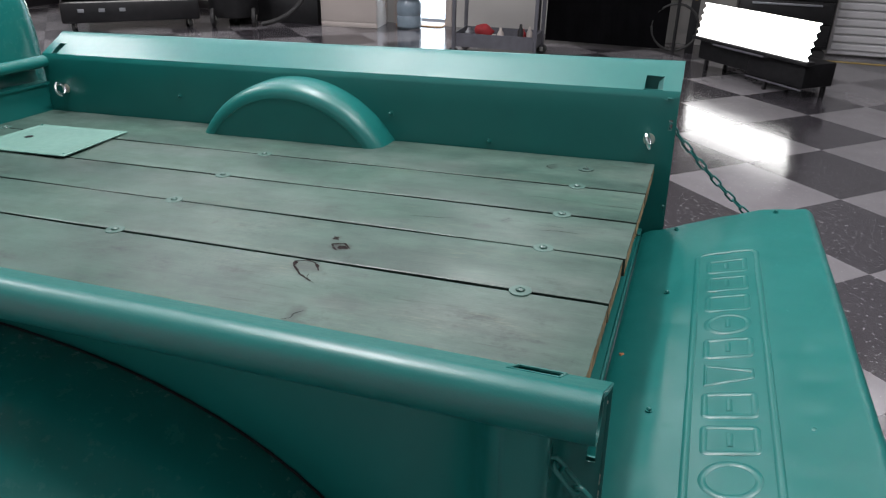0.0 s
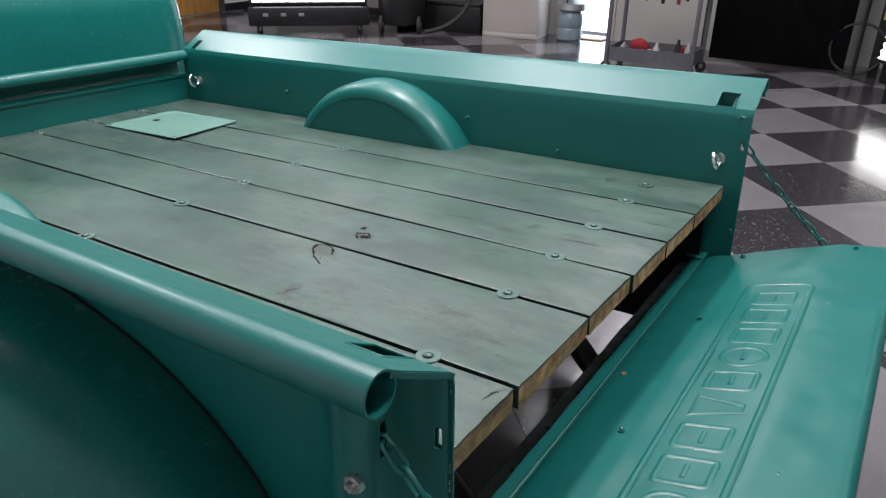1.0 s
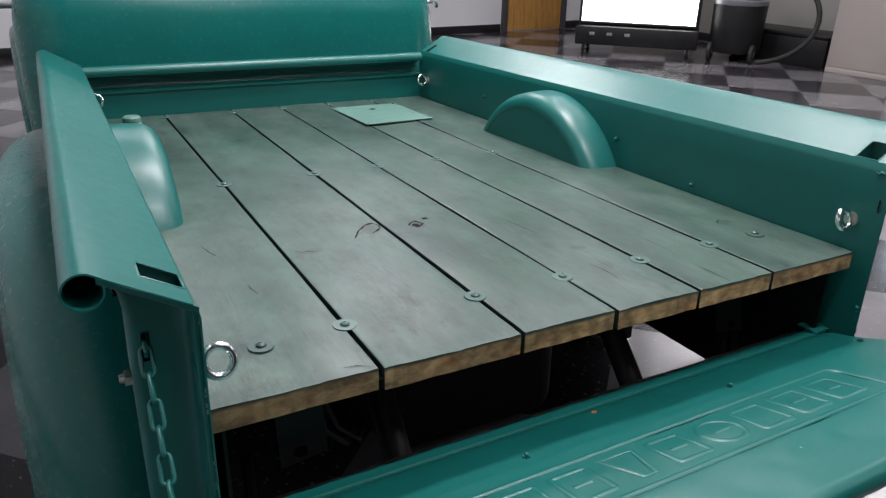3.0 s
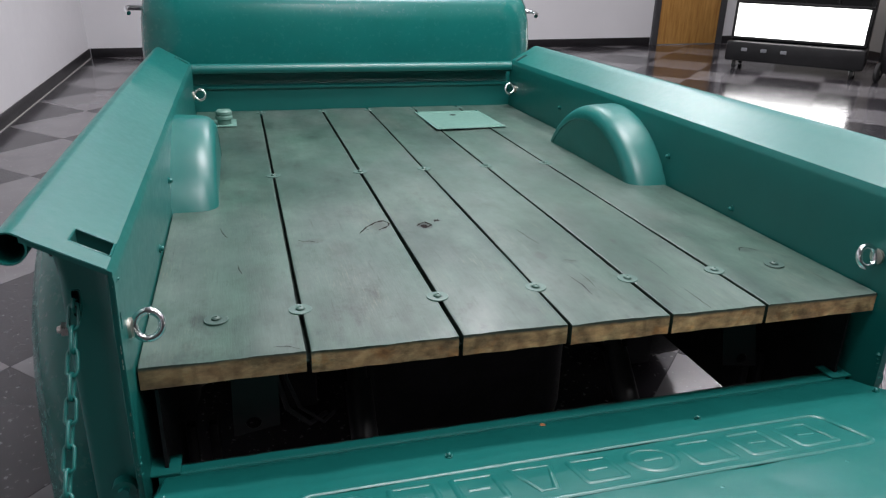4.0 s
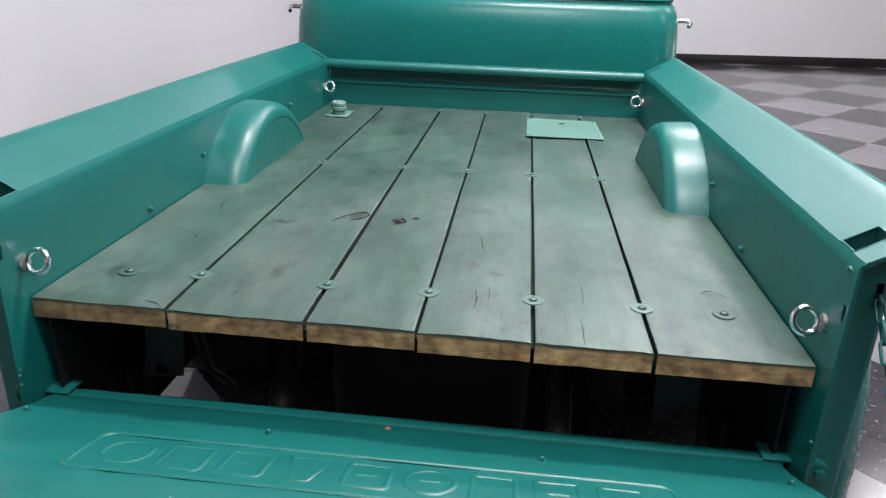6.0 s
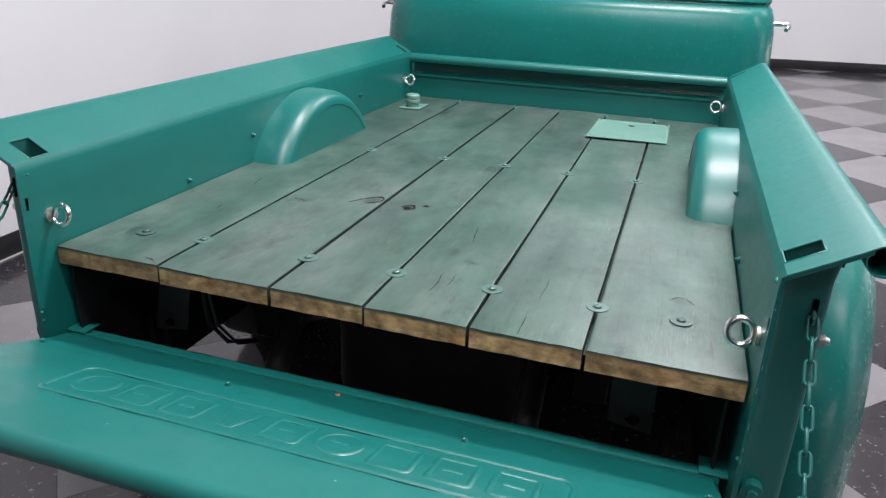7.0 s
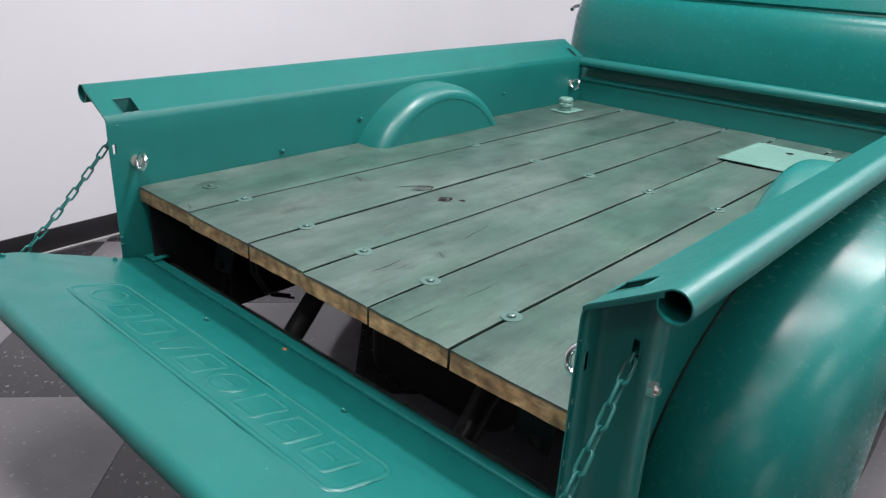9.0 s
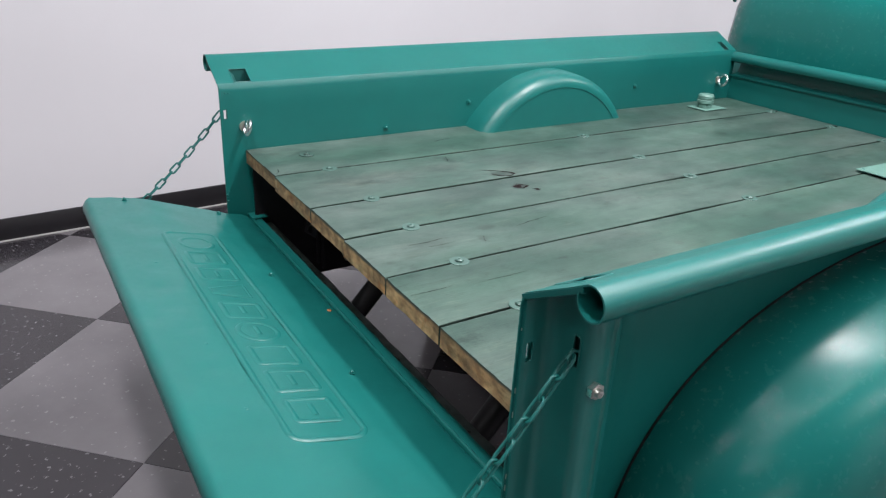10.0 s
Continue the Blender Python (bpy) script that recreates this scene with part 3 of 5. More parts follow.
def cabinet(m, w, d, h):
    t = thing("cabinet", "cream laminate storage cabinet standing at the wall", "cabinet", m)
    part("body", box(B(), (0, 0, 0.03), (d, w, h), 0.006), WHITEBOARD, t)
    part("side_panel", box(B(), (-0.014, 0.004, 0.06), (-0.002, w - 0.004, h - 0.01), 0.004), WHITEBOARD, t)
    part("plinth", box(B(), (-0.012, 0.002, 0.0), (d - 0.01, w - 0.002, 0.056), 0.003), WHITEBOARD, t)
    return t


cabinet(pose(6.50, 3.42, 0, 0, 0, 8), 0.66, 0.42, 1.85)


def water_cooler(m):
    t = thing("water_cooler", "pale blue water jug with a grey pump head", "water cooler", m)
    part("jug", lathe(B(), [(0.0, 0.0), (0.12, 0.0), (0.14, 0.02), (0.14, 0.12), (0.132, 0.14), (0.14, 0.16), (0.14, 0.27), (0.11, 0.32), (0.0, 0.325)], (0, 0, 0), "z", 28), BLUE, t, "translucent pale blue jug")
    part("pump_head", lathe(B(), [(0.0, 0.326), (0.15, 0.326), (0.16, 0.34), (0.15, 0.40), (0.08, 0.44), (0.06, 0.50), (0.0, 0.51)], (0, 0, 0), "z", 28), GREYSTEEL, t)
    part("handle", pipe(B(), [(-0.12, 0, 0.40), (-0.13, 0, 0.52), (-0.06, 0, 0.60), (0.06, 0, 0.60), (0.13, 0, 0.52), (0.12, 0, 0.40)], 0.010, 10), BLACK, t)
    part("riser", rod(B(), (0, 0, 0.51), (0, 0, 0.85), 0.022), GREYSTEEL, t)
    return t


water_cooler(pose(6.72, 3.12, 0))


def tool_cart(m):
    t = thing("tool_cart", "grey steel tool cart with open trays", "cart", m)
    w, d = 0.74, 0.46
    for z in (0.105, 0.78):
        tr = B()
        box(tr, (0, 0, z), (d, w, z + 0.012))
        for lo, hi in (((0, 0, z + 0.012), (0.006, w, z + 0.12)), ((d - 0.006, 0, z + 0.012), (d, w, z + 0.12)), ((0.006, 0, z + 0.012), (d - 0.006, 0.006, z + 0.12)), ((0.006, w - 0.006, z + 0.012), (d - 0.006, w, z + 0.12))):
            box(tr, lo, hi)
        part("tray", tr, CARTGREY, t, smooth=False)
    for x in (-0.02, d - 0.012):
        for y in (-0.02, w - 0.012):
            part("post", box(B(), (x, y, 0.07), (x + 0.032, y + 0.032, 0.95), 0.003), CARTGREY, t)
            c = part("caster", lathe(B(), [(0.0, -0.014), (0.044, -0.016), (0.05, -0.008), (0.05, 0.008), (0.044, 0.016), (0.0, 0.014)], (x + 0.016, y + 0.016, 0.05), "x", 20), RUBBER, t)
            part("fork", box(B(), (x - 0.006, y, 0.034), (x + 0.038, y + 0.032, 0.074), 0.004), STEEL, c)
    return t


CART = pose(5.30, 1.35, 0, 0, 0, 4)
tool_cart(CART)
rag = B()
bmesh.ops.create_icosphere(rag, subdivisions=3, radius=0.075)
for v in rag.verts:
    v.co = Vector((v.co.x * 0.8, v.co.y * 1.3, max(-0.032, v.co.z * 0.75 + 0.045 * noise.noise(v.co * 14) + 0.03)))
tagged(part("rag", rag, RED), "crumpled red shop rag in the lower tray", "rag").matrix_world = CART @ pose(0.2, 0.50, 0.20)
for label, mat, at, r, h in (("white spray bottle in the lower tray", WHITEBOARD, (0.2, 0.08, 0.118), 0.026, 0.17), ("small red oil can in the lower tray", RED, (0.3, 0.16, 0.118), 0.035, 0.13),
                             ("green tape roll in the lower tray", GREEN, (0.15, 0.25, 0.118), 0.05, 0.05), ("white polish tub in the lower tray", WHITEBOARD, (0.15, 0.40, 0.118), 0.05, 0.09),
                             ("grey solvent tin in the lower tray", GREYSTEEL, (0.25, 0.66, 0.118), 0.04, 0.12),
                             ("white polish bottle in the lower tray", WHITEBOARD, (0.10, 0.33, 0.118), 0.03, 0.16), ("black aerosol can in the lower tray", BLACK, (0.12, 0.15, 0.118), 0.028, 0.2)):
    b = part("bottle" if h > 0.12 else "tin", lathe(B(), [(0.0, 0.0), (r, 0.0), (r, h * 0.7), (r * 0.5, h * 0.85), (r * 0.4, h), (0.0, h)], (0, 0, 0), "z", 18), mat)
    tagged(b, label, "bottle").matrix_world = CART @ pose(*at)
for mat, y, h, label in ((BLACK, 0.10, 0.13, "black screwdriver hung by its blade on the cart's edge"), (RED, 0.17, 0.16, "red-handled pliers hung on the cart's edge"), (YELLOW, 0.23, 0.13, "yellow-handled scraper hung on the cart's edge"),
                         (BLACK, 0.30, 0.16, "black pry bar hung on the cart's edge"), (BLACK, 0.37, 0.12, "short black brush hung on the cart's edge"), (YELLOW, 0.44, 0.15, "amber-handled screwdriver hung on the cart's edge"), (BLACK, 0.51, 0.11, "black trim tool hung on the cart's edge")):
    g = B()
    lathe(g, [(0.0, -h), (0.012, -h), (0.016, -h + 0.012), (0.012, -h * 0.5), (0.015, -0.02), (0.006, -0.008), (0.004, 0.03), (0.0, 0.03)], (0, 0, 0), "z", 12)
    rod(g, (0.0, 0, 0.026), (0.024, 0, 0.026), 0.003, 8)
    tagged(part("hand_tool", g, mat), label, "tool", "tools hung on the cart").matrix_world = CART @ pose(-0.022, y, 0.78)

# black curtain stand and the coiled air hose
cur = B()
rows = []
for z in (0.03, 0.7, 1.4, 2.2):
    rows.append([(6.42 + 0.005 * math.sin(i * 0.8) + 0.003 * math.sin(i * 2.7 + z), 0.28 + 1.2 * i / 60, z) for i in range(61)])
sheet(cur, rows)
curtain = thing("backdrop_stand", "black cloth backdrop hung on a stand", "backdrop stand")
solid(part("curtain", cur, CLOTH, curtain), 0.006)
part("crossbar", rod(B(), (6.42, 0.2, 2.22), (6.42, 1.56, 2.22), 0.016), BLACK, curtain)
for y in (0.2, 1.56):
    part("pole", rod(B(), (6.42, y, 0.0), (6.42, y, 2.26), 0.016), BLACK, curtain)
reel = thing("air_hose", "coiled black air hose with yellow fitting on a post", "hose", pose(6.5, 0.05, 0))
part("post", box(B(), (-0.04, -0.04, 0), (0.04, 0.04, 1.3), 0.006), BLACK, reel)
part("coil", pipe(B(), [(-0.06 - 0.02 * i / 60, 0.22 * math.cos(radians(i * 18)) + 0.16, 0.24 + 0.22 * math.sin(radians(i * 18))) for i in range(61)], 0.012, 8), RUBBER, reel)
part("fitting", rod(B(), (-0.06, 0, 0.5), (-0.06, 0, 0.58), 0.016), YELLOW, reel, "yellow hose fitting")
bench = thing("equipment_case", "long low black equipment case at the wall", "case", pose(6.62, 4.45, 0, 0, 0, 5))
part("body", box(B(), (-0.2, -0.3, 0.0), (0.3, 0.85, 0.3), 0.015), BLACK, bench)
part("lid", box(B(), (-0.21, -0.31, 0.302), (0.31, 0.86, 0.34), 0.01), BLACK, bench)
dark = thing("tool_chest", "tall black roller tool chest", "tool chest", pose(6.72, -0.75, 0))
part("body", box(B(), (-0.25, -0.42, 0.12), (0.25, 0.42, 1.4), 0.012), BLACK, dark)
for k in range(6):
    dw = part("drawer", box(B(), (-0.268, -0.40, 0.15 + k * 0.2), (-0.252, 0.40, 0.335 + k * 0.2), 0.004), BLACK, dark)
    part("handle", box(B(), (-0.285, -0.3, 0.3 + k * 0.2), (-0.268, 0.3, 0.318 + k * 0.2), 0.003), GREYSTEEL, dw)
for sx in (-0.2, 0.2):
    for sy in (-0.36, 0.36):
        part("caster", lathe(B(), [(0.0, -0.016), (0.055, -0.016), (0.06, 0), (0.055, 0.016), (0.0, 0.016)], (sx, sy, 0.06), "x", 16), RUBBER, dark)
# ---- the pickup truck, in its own axes ----
truck = thing("pickup_truck", "teal-painted vintage stepside pickup truck, tailgate lowered", "truck", BED)
ZF, WALL_X = 0.70, 0.645
Y0, Y1 = -0.050, 1.985


def flare(u):
    """The sloping top of the bedside: u runs from the inner bend (0) to the rolled rail (1)."""
    return WALL_X + u * 0.105, 0.882 + u * 0.0585


def rounded(x0, x1, y0, y1, r, n=6):
    pts = []
    for cx, cy, a in ((x1 - r, y1 - r, 0), (x0 + r, y1 - r, 90), (x0 + r, y0 + r, 180), (x1 - r, y0 + r, 270)):
        pts += arc(cx, cy, r, a, a + 90, n)
    return pts


def bedside(s):
    """Inner wall, flared top with two stake-pocket openings and a rolled rail, s = -1 or 1."""
    bm = B()
    bend = [(WALL_X, 0.868), (WALL_X + 0.0015, 0.875), (WALL_X + 0.006, 0.8845)]
    roll = arc(0.7565, 0.9218, 0.0206, 112, -215, 22)
    ys = [Y0, -0.041, -0.032, -0.008, 0.040, 0.4, 0.8, 1.2, 1.6, 1.922, 1.950, Y1]
    low = [(WALL_X, 0.40), (WALL_X, 0.6), (WALL_X, 0.789), (WALL_X, 0.816)] + bend
    flat = [flare(u) for u in (0.062, 0.52, 0.6, 0.8)]
    prof = low + flat + roll
    hole_cols = (len(low), )
    verts = [[bm.verts.new((s * x, y, z)) for x, z in prof] for y in ys]
    for i in range(len(ys) - 1):
        for j in range(len(prof) - 1):
            if (i in (3, 9) and j == hole_cols[0]) or (i == 1 and j == 2):
                continue
            bm.faces.new((verts[i][j], verts[i][j + 1], verts[i + 1][j + 1], verts[i + 1][j]))
    side = part("bedside", bm, TEAL, truck, "teal bed side with flared top and rolled rail")
    solid(side, 0.0022)
    # stake pocket sleeves below the openings
    for y0, y1 in ((-0.008, 0.040), (1.922, 1.950)):
        bm = B()
        a, b = flare(0.062), flare(0.52)
        ring = lambda dz: [(s * a[0], y0 + min(0.014, dz), a[1] - dz), (s * b[0], y0 + min(0.014, dz), b[1] - dz), (s * b[0], y1, b[1] - dz), (s * a[0], y1, a[1] - dz)]
        bm.faces.new(sheet(bm, [ring(0.0), ring(0.014), ring(0.26)], closed=True)[-1])
        pocket = solid(part("stake_pocket", bm, TEAL_SHADED, side, "inside of a stake pocket, its shade put into the teal"), 0.002)
        lip = [(s * flare(u)[0], y, flare(u)[1] + 0.0008) for u, y in rounded(0.072, 0.51, y0 + 0.001, y1 - 0.001, 0.006, 3)]
        part("pocket_lip", pipe(B(), lip, 0.0017, 6, closed=True), TEAL, pocket)
    # rear post: one pressing with its inner flange, hollow face, rounded outer corner, fold and chain slot
    bm = B()
    YP = -0.004
    plan = [(WALL_X + dx, y) for dx, y in ((0.001, -0.045), (0.006, -0.0455), (0.0075, -0.041), (0.0079, -0.032), (0.0085, -0.020), (0.0105, -0.0135), (0.0165, -0.0085), (0.030, YP - 0.0012))]
    plan += [(0.6955, YP), (0.7065, YP), (0.7095, YP), (0.7140, YP + 0.0014), (0.7172, YP + 0.0048), (0.7185, YP + 0.0105), (0.7185, 0.030), (0.7165, 0.033), (0.7165, 0.036), (0.7182, 0.039)]
    plan += [(0.7165, 0.047), (0.709, 0.055), (0.690, 0.066), (0.674, 0.083), (0.6655, 0.11), (0.664, 0.14)]
    rows = []
    for z, up in ((0.40, 0), (0.62, 0), (0.789, 0), (0.800, 0), (0.816, 0), (0.842, 0.0), (0.862, 0.03), (0.862, 0.5), (0.862, 0.97)):
        row = []
        for x, y in plan:
            top = (flare((x - WALL_X) / 0.105)[1] - 0.004 if y < 0.042 else 0.884)
            swell = 0.013 * up * up * min(1.0, max(0.0, (x - 0.700) / 0.012)) * min(1.0, max(0.0, (0.075 - y) / 0.03))
            row.append((s * (x + swell), y, z + (top - z) * up))
        rows.append(row)
    cells = [[bm.verts.new(p) for p in row] for row in rows]
    for k in range(len(rows) - 1):
        for j in range(len(plan) - 1):
            if (j == 2 and k in (2, 3)) or (j == 8 and k in (3, 4)):
                continue
            bm.faces.new((cells[k][j], cells[k][j + 1], cells[k + 1][j + 1], cells[k + 1][j]))
    solid(part("rear_post", bm, TEAL, side), 0.0022)
    rim = [(s * x, YP - 0.0014, z) for x, z in rounded(0.6955, 0.7065, 0.800, 0.842, 0.0035, 3)]
    part("slot_rim", pipe(B(), rim, 0.0009, 6, closed=True), TEAL, side)
    # black plate added behind the chain slot so the opening stays dark
    part("slot_backing", box(B(), (min(s * 0.69, s * 0.712), 0.006, 0.80), (max(s * 0.69, s * 0.712), 0.010, 0.856)), CHASSIS, side)
    bm = B()
    lip = [flare(u) for u in (0.0, 0.5, 0.93)]
    sheet(bm, [[(s * x, Y0, z) for x, z in lip], [(s * x, Y0 + 0.0015, z - 0.007) for x, z in lip], [(s * x, Y0 + 0.006, z - 0.009) for x, z in lip]])
    solid(part("rail_lip", bm, TEAL, side), 0.0015)
    # outer skin
    bm = B()
    sheet(bm, [[(s * 0.664, y, z) for y in (0.139, 0.6, 1.2, 1.9, Y1)] for z in (0.40, 0.60, 0.80, 0.872, 0.884)])
    solid(part("outer_skin", bm, TEAL, side), 0.002)
    part("nut", rod(B(), (s * 0.7185, 0.013, 0.773), (s * 0.7275, 0.013, 0.773), 0.0112, 6), STEEL, side, "bare steel nut", smooth=False)
    part("bolt_end", rod(B(), (s * 0.7272, 0.013, 0.773), (s * 0.7335, 0.013, 0.773), 0.0066, 14, 0.0050), STEEL, side)
    for y, z in ((0.727, 0.777), (0.435, 0.721), (1.45, 0.78)):
        bm = B()
        rod(bm, (s * (WALL_X - 0.001), y, z), (s * (WALL_X - 0.004), y, z), 0.0085, 12)
        ball(bm, (s * (WALL_X - 0.006), y, z), 0.0055, 1.0, 8)
        part("bolt", bm, TEAL, side)
    for y, z in ((0.012, 0.766), (1.905, 0.778)):
        eye_bolt(s, y, z, side)
    # hinge lug at the foot of the post
    bm = B()
    box(bm, (min(s * 0.60, s * WALL_X), 0.004, 0.5125), (max(s * 0.60, s * WALL_X), 0.050, 0.5165), 0.001)
    rod(bm, (s * 0.676, -0.005, 0.518), (s * 0.676, -0.024, 0.518), 0.017, 20)
    part("hinge_lug", bm, TEAL, side)
    part("hinge_nut", rod(B(), (s * 0.676, -0.024, 0.518), (s * 0.676, -0.031, 0.518), 0.009, 6), TEAL, side)
    # no opening here: a black block gives the slot its shade
    bm = B()
    box(bm, (s * 0.7245 - 0.003, 0.008, 0.8870), (s * 0.7245 + 0.003, 0.038, 0.8930), 0.0004)
    part("rail_slot", bm, CHASSIS, side, "black block standing for a slot under the rail")
    # chipped paint on the flange edge and blobs of weld under the rail
    rng = random.Random(11 + s)
    for k in range(7):
        z, h = rng.uniform(0.56, 0.86), rng.uniform(0.003, 0.012)
        chip = box(B(), (s * 0.6462 - 0.0010, -0.0472, z), (s * 0.6462 + 0.0012, -0.0452 + rng.uniform(0, 0.003), z + h), 0.0005)
        part("paint_chip", chip, ZINC, side, "bare metal where the paint has chipped")
    for k in range(5):
        part("weld_bead", ball(B(), (s * (WALL_X + 0.001 + rng.uniform(-0.002, 0.002)), -0.034 + k * 0.0045, 0.866 + rng.uniform(-0.004, 0.003)), rng.uniform(0.0026, 0.0042), 0.8, 8), TEAL, side)
    for k in range(4):
        part("weld_bead", ball(B(), (s * (WALL_X + rng.uniform(-0.001, 0.002)), -0.043 + rng.uniform(-0.003, 0.003), 0.560 + k * 0.009), rng.uniform(0.003, 0.005), 0.8, 8), TEAL, side)
    if s < 0:
        # this rail has sagged a little towards its rear end
        for o in (side, *side.children_recursive):
            if o.name.startswith("eye"):
                continue
            for v in o.data.vertices:
                bent = min(1.0, max(0.0, (v.co.z - 0.74) / 0.12))
                v.co.z -= 0.008 * max(0.0, 1 - max(0.0, v.co.y) / 1.3) * bent
                v.co.x += 0.003 * bent
    return side


def eye_bolt(s, y, z, parent):
    bm = B()
    n = 28
    cx = WALL_X - 0.0275
    pts = [(s * (cx + 0.0186 * math.cos(a)), y + 0.35 * 0.0186 * math.sin(a), z + 0.0186 * math.sin(a)) for a in [2 * math.pi * i / n for i in range(n)]]
    pipe(bm, pts, 0.0054, 14, closed=True)
    rod(bm, (s * (cx + 0.0175), y, z - 0.002), (s * (WALL_X + 0.01), y, z - 0.002), 0.0047, 12)
    eye = part("eye_bolt", bm, CHROME, parent, "shiny zinc eye bolt")
    ring = B()
    rod(ring, (s * (WALL_X - 0.0015), y, z - 0.002), (s * (WALL_X - 0.0065), y, z - 0.002), 0.0145, 20)
    part("eye_washer", ring, ZINC, parent, "yellowed zinc washer")
    return eye


for s in (-1, 1):
    bedside(s)


# bed planks
SEAMS = [(-0.640, -0.403), (-0.396, -0.1645), (-0.1565, 0.0225), (0.0285, 0.2095), (0.2155, 0.3985), (0.4050, 0.640)]
ENDS = [0.010, 0.004, 0.002, -0.004, -0.006, -0.008]


CUP = [random.Random(i + 3).uniform(-0.0018, 0.0022) for i in range(6)]


def plank_top(i, x, y):
    """Height of the board's upper face: a little cupped and uneven."""
    x0, x1 = SEAMS[i]
    u = (x - x0) / (x1 - x0)
    e = min(u, 1 - u) * (x1 - x0)
    return ZF + CUP[i] * (1 - (2 * u - 1) ** 2) - 0.0008 * max(0.0, 1 - e / 0.002) ** 2 + 0.0012 * noise.noise((i * 5.1 + u * 3, y * 2.5, 0.3))


def plank(i, x0, x1, y0):
    bm = B()
    ny, y1, t = 90, Y1 - 0.006, 0.037
    w = x1 - x0
    rows = []
    inner = [0.03 + 0.94 * k / 19 for k in range(20)]
    us = [0.0, 0.0005 / w, 0.003 / w] + inner + [1 - 0.003 / w, 1 - 0.0005 / w, 1.0]
    under = [1.0] + inner[::-2] + [0.0]
    for k in range(ny + 1):
        y = y0 + (y1 - y0) * k / ny
        wob = 0.0011 * noise.noise((i * 3.3, y * 4.0, 1.7)) + 0.0005 * noise.noise((i * 3.3, y * 31.0, 4.7))
        saw = (lambda u: 0.0012 * noise.noise((u * 9, i * 4.0, 5.0)) + 0.0006 * noise.noise((u * 31, i * 4.0, 1.0)) - 0.0019 * (u - 0.5)) if k == 0 else (lambda u: 0.0)
        foot = (lambda u: 0.0016 * noise.noise((u * 4, i * 5.0, 8.0)) + 0.0008 * noise.noise((u * 22, i * 5.0, 8.0))) if k == 0 else (lambda u: 0.0)
        ring = [(x0 + u * w + wob, y + saw(u), plank_top(i, x0 + u * w, y)) for u in us]
        ring += [(x0 + u * w + wob, y + saw(u) * 0.4 + abs(foot(u)) * 0.6, ZF - t + foot(u)) for u in under]
        rows.append(ring)
    grid = sheet(bm, rows, closed=True)
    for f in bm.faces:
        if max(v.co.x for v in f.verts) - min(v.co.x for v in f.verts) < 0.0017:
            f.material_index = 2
    # worn lip at the sawn end, with a few splinters gone
    for v, u in zip(grid[0], us):
        gone = max(0.0, noise.noise((u * 16, i * 7.0, 3.0)) - 0.28)
        v.co.z -= 0.0008 + 0.0010 * abs(noise.noise((u * 30, i * 7.0, 3.0))) + 0.006 * gone
        v.co.y += 0.006 * gone
    first = bm.faces.new(grid[0])
    first.material_index = 1
    last = bm.faces.new(grid[-1])
    last.material_index = 1
    return part("plank", bm, [WOOD, ENDGRAIN, SEAM], truck, "grey-green stained pine plank with a raw sawn end" if i == 0 else "")


def bolt(x, y, parent, tint):
    bm = B()
    lathe(bm, [(0.0, -0.001), (0.0195, -0.001), (0.0195, 0.0004), (0.0188, 0.0010), (0.009, 0.0010)], (x, y, ZF + 0.0006), "z", 24)
    lathe(bm, [(0.0075, 0.0010), (0.0070, 0.0032), (0.0048, 0.0050), (0.0022, 0.0056), (0.0020, 0.0046), (0.0, 0.0046)], (x, y, ZF + 0.0006), "z", 16)
    return part("washer_bolt", bm, tint, parent)


STRIP = simple("dull_bed_strip", (0.015, 0.028, 0.022), 0.7, 0, 0.5, 18, 0.0005, 0.25)
planks = [plank(i, a, b, e) for i, ((a, b), e) in enumerate(zip(SEAMS, ENDS))]
WASHER = paint("washer_paint", (0.066, 0.128, 0.108), 0.36)
for i, x in enumerate((-0.3995, -0.1605, 0.0255, 0.2125, 0.402)):
    for y in (0.15, 1.0, 1.93):
        bolt(x, y, planks[i], WASHER)
    part("bed_strip", box(B(), (x - 0.012, 0.012, ZF - 0.0235), (x + 0.012, Y1 - 0.01, ZF - 0.0205)), STRIP, planks[i], "dirty steel strip in the seam")
STAINED = paint("stained_washer", (0.046, 0.088, 0.074), 0.42)
bolt(-0.535, 0.142, planks[0], STAINED)
bolt(0.542, 0.152, planks[5], STAINED)

# knots and checks in the boards: thin dark inlays of split bark and pitch
GREYED = simple("greyed_split", (0.028, 0.034, 0.030), 0.8, 0, 0.4, 60, 0.0005, 0.1)
PITCH = simple("dark_knot", (0.015, 0.010, 0.010), 0.8, 0, 0.4, 60, 0.0005, 0.1)


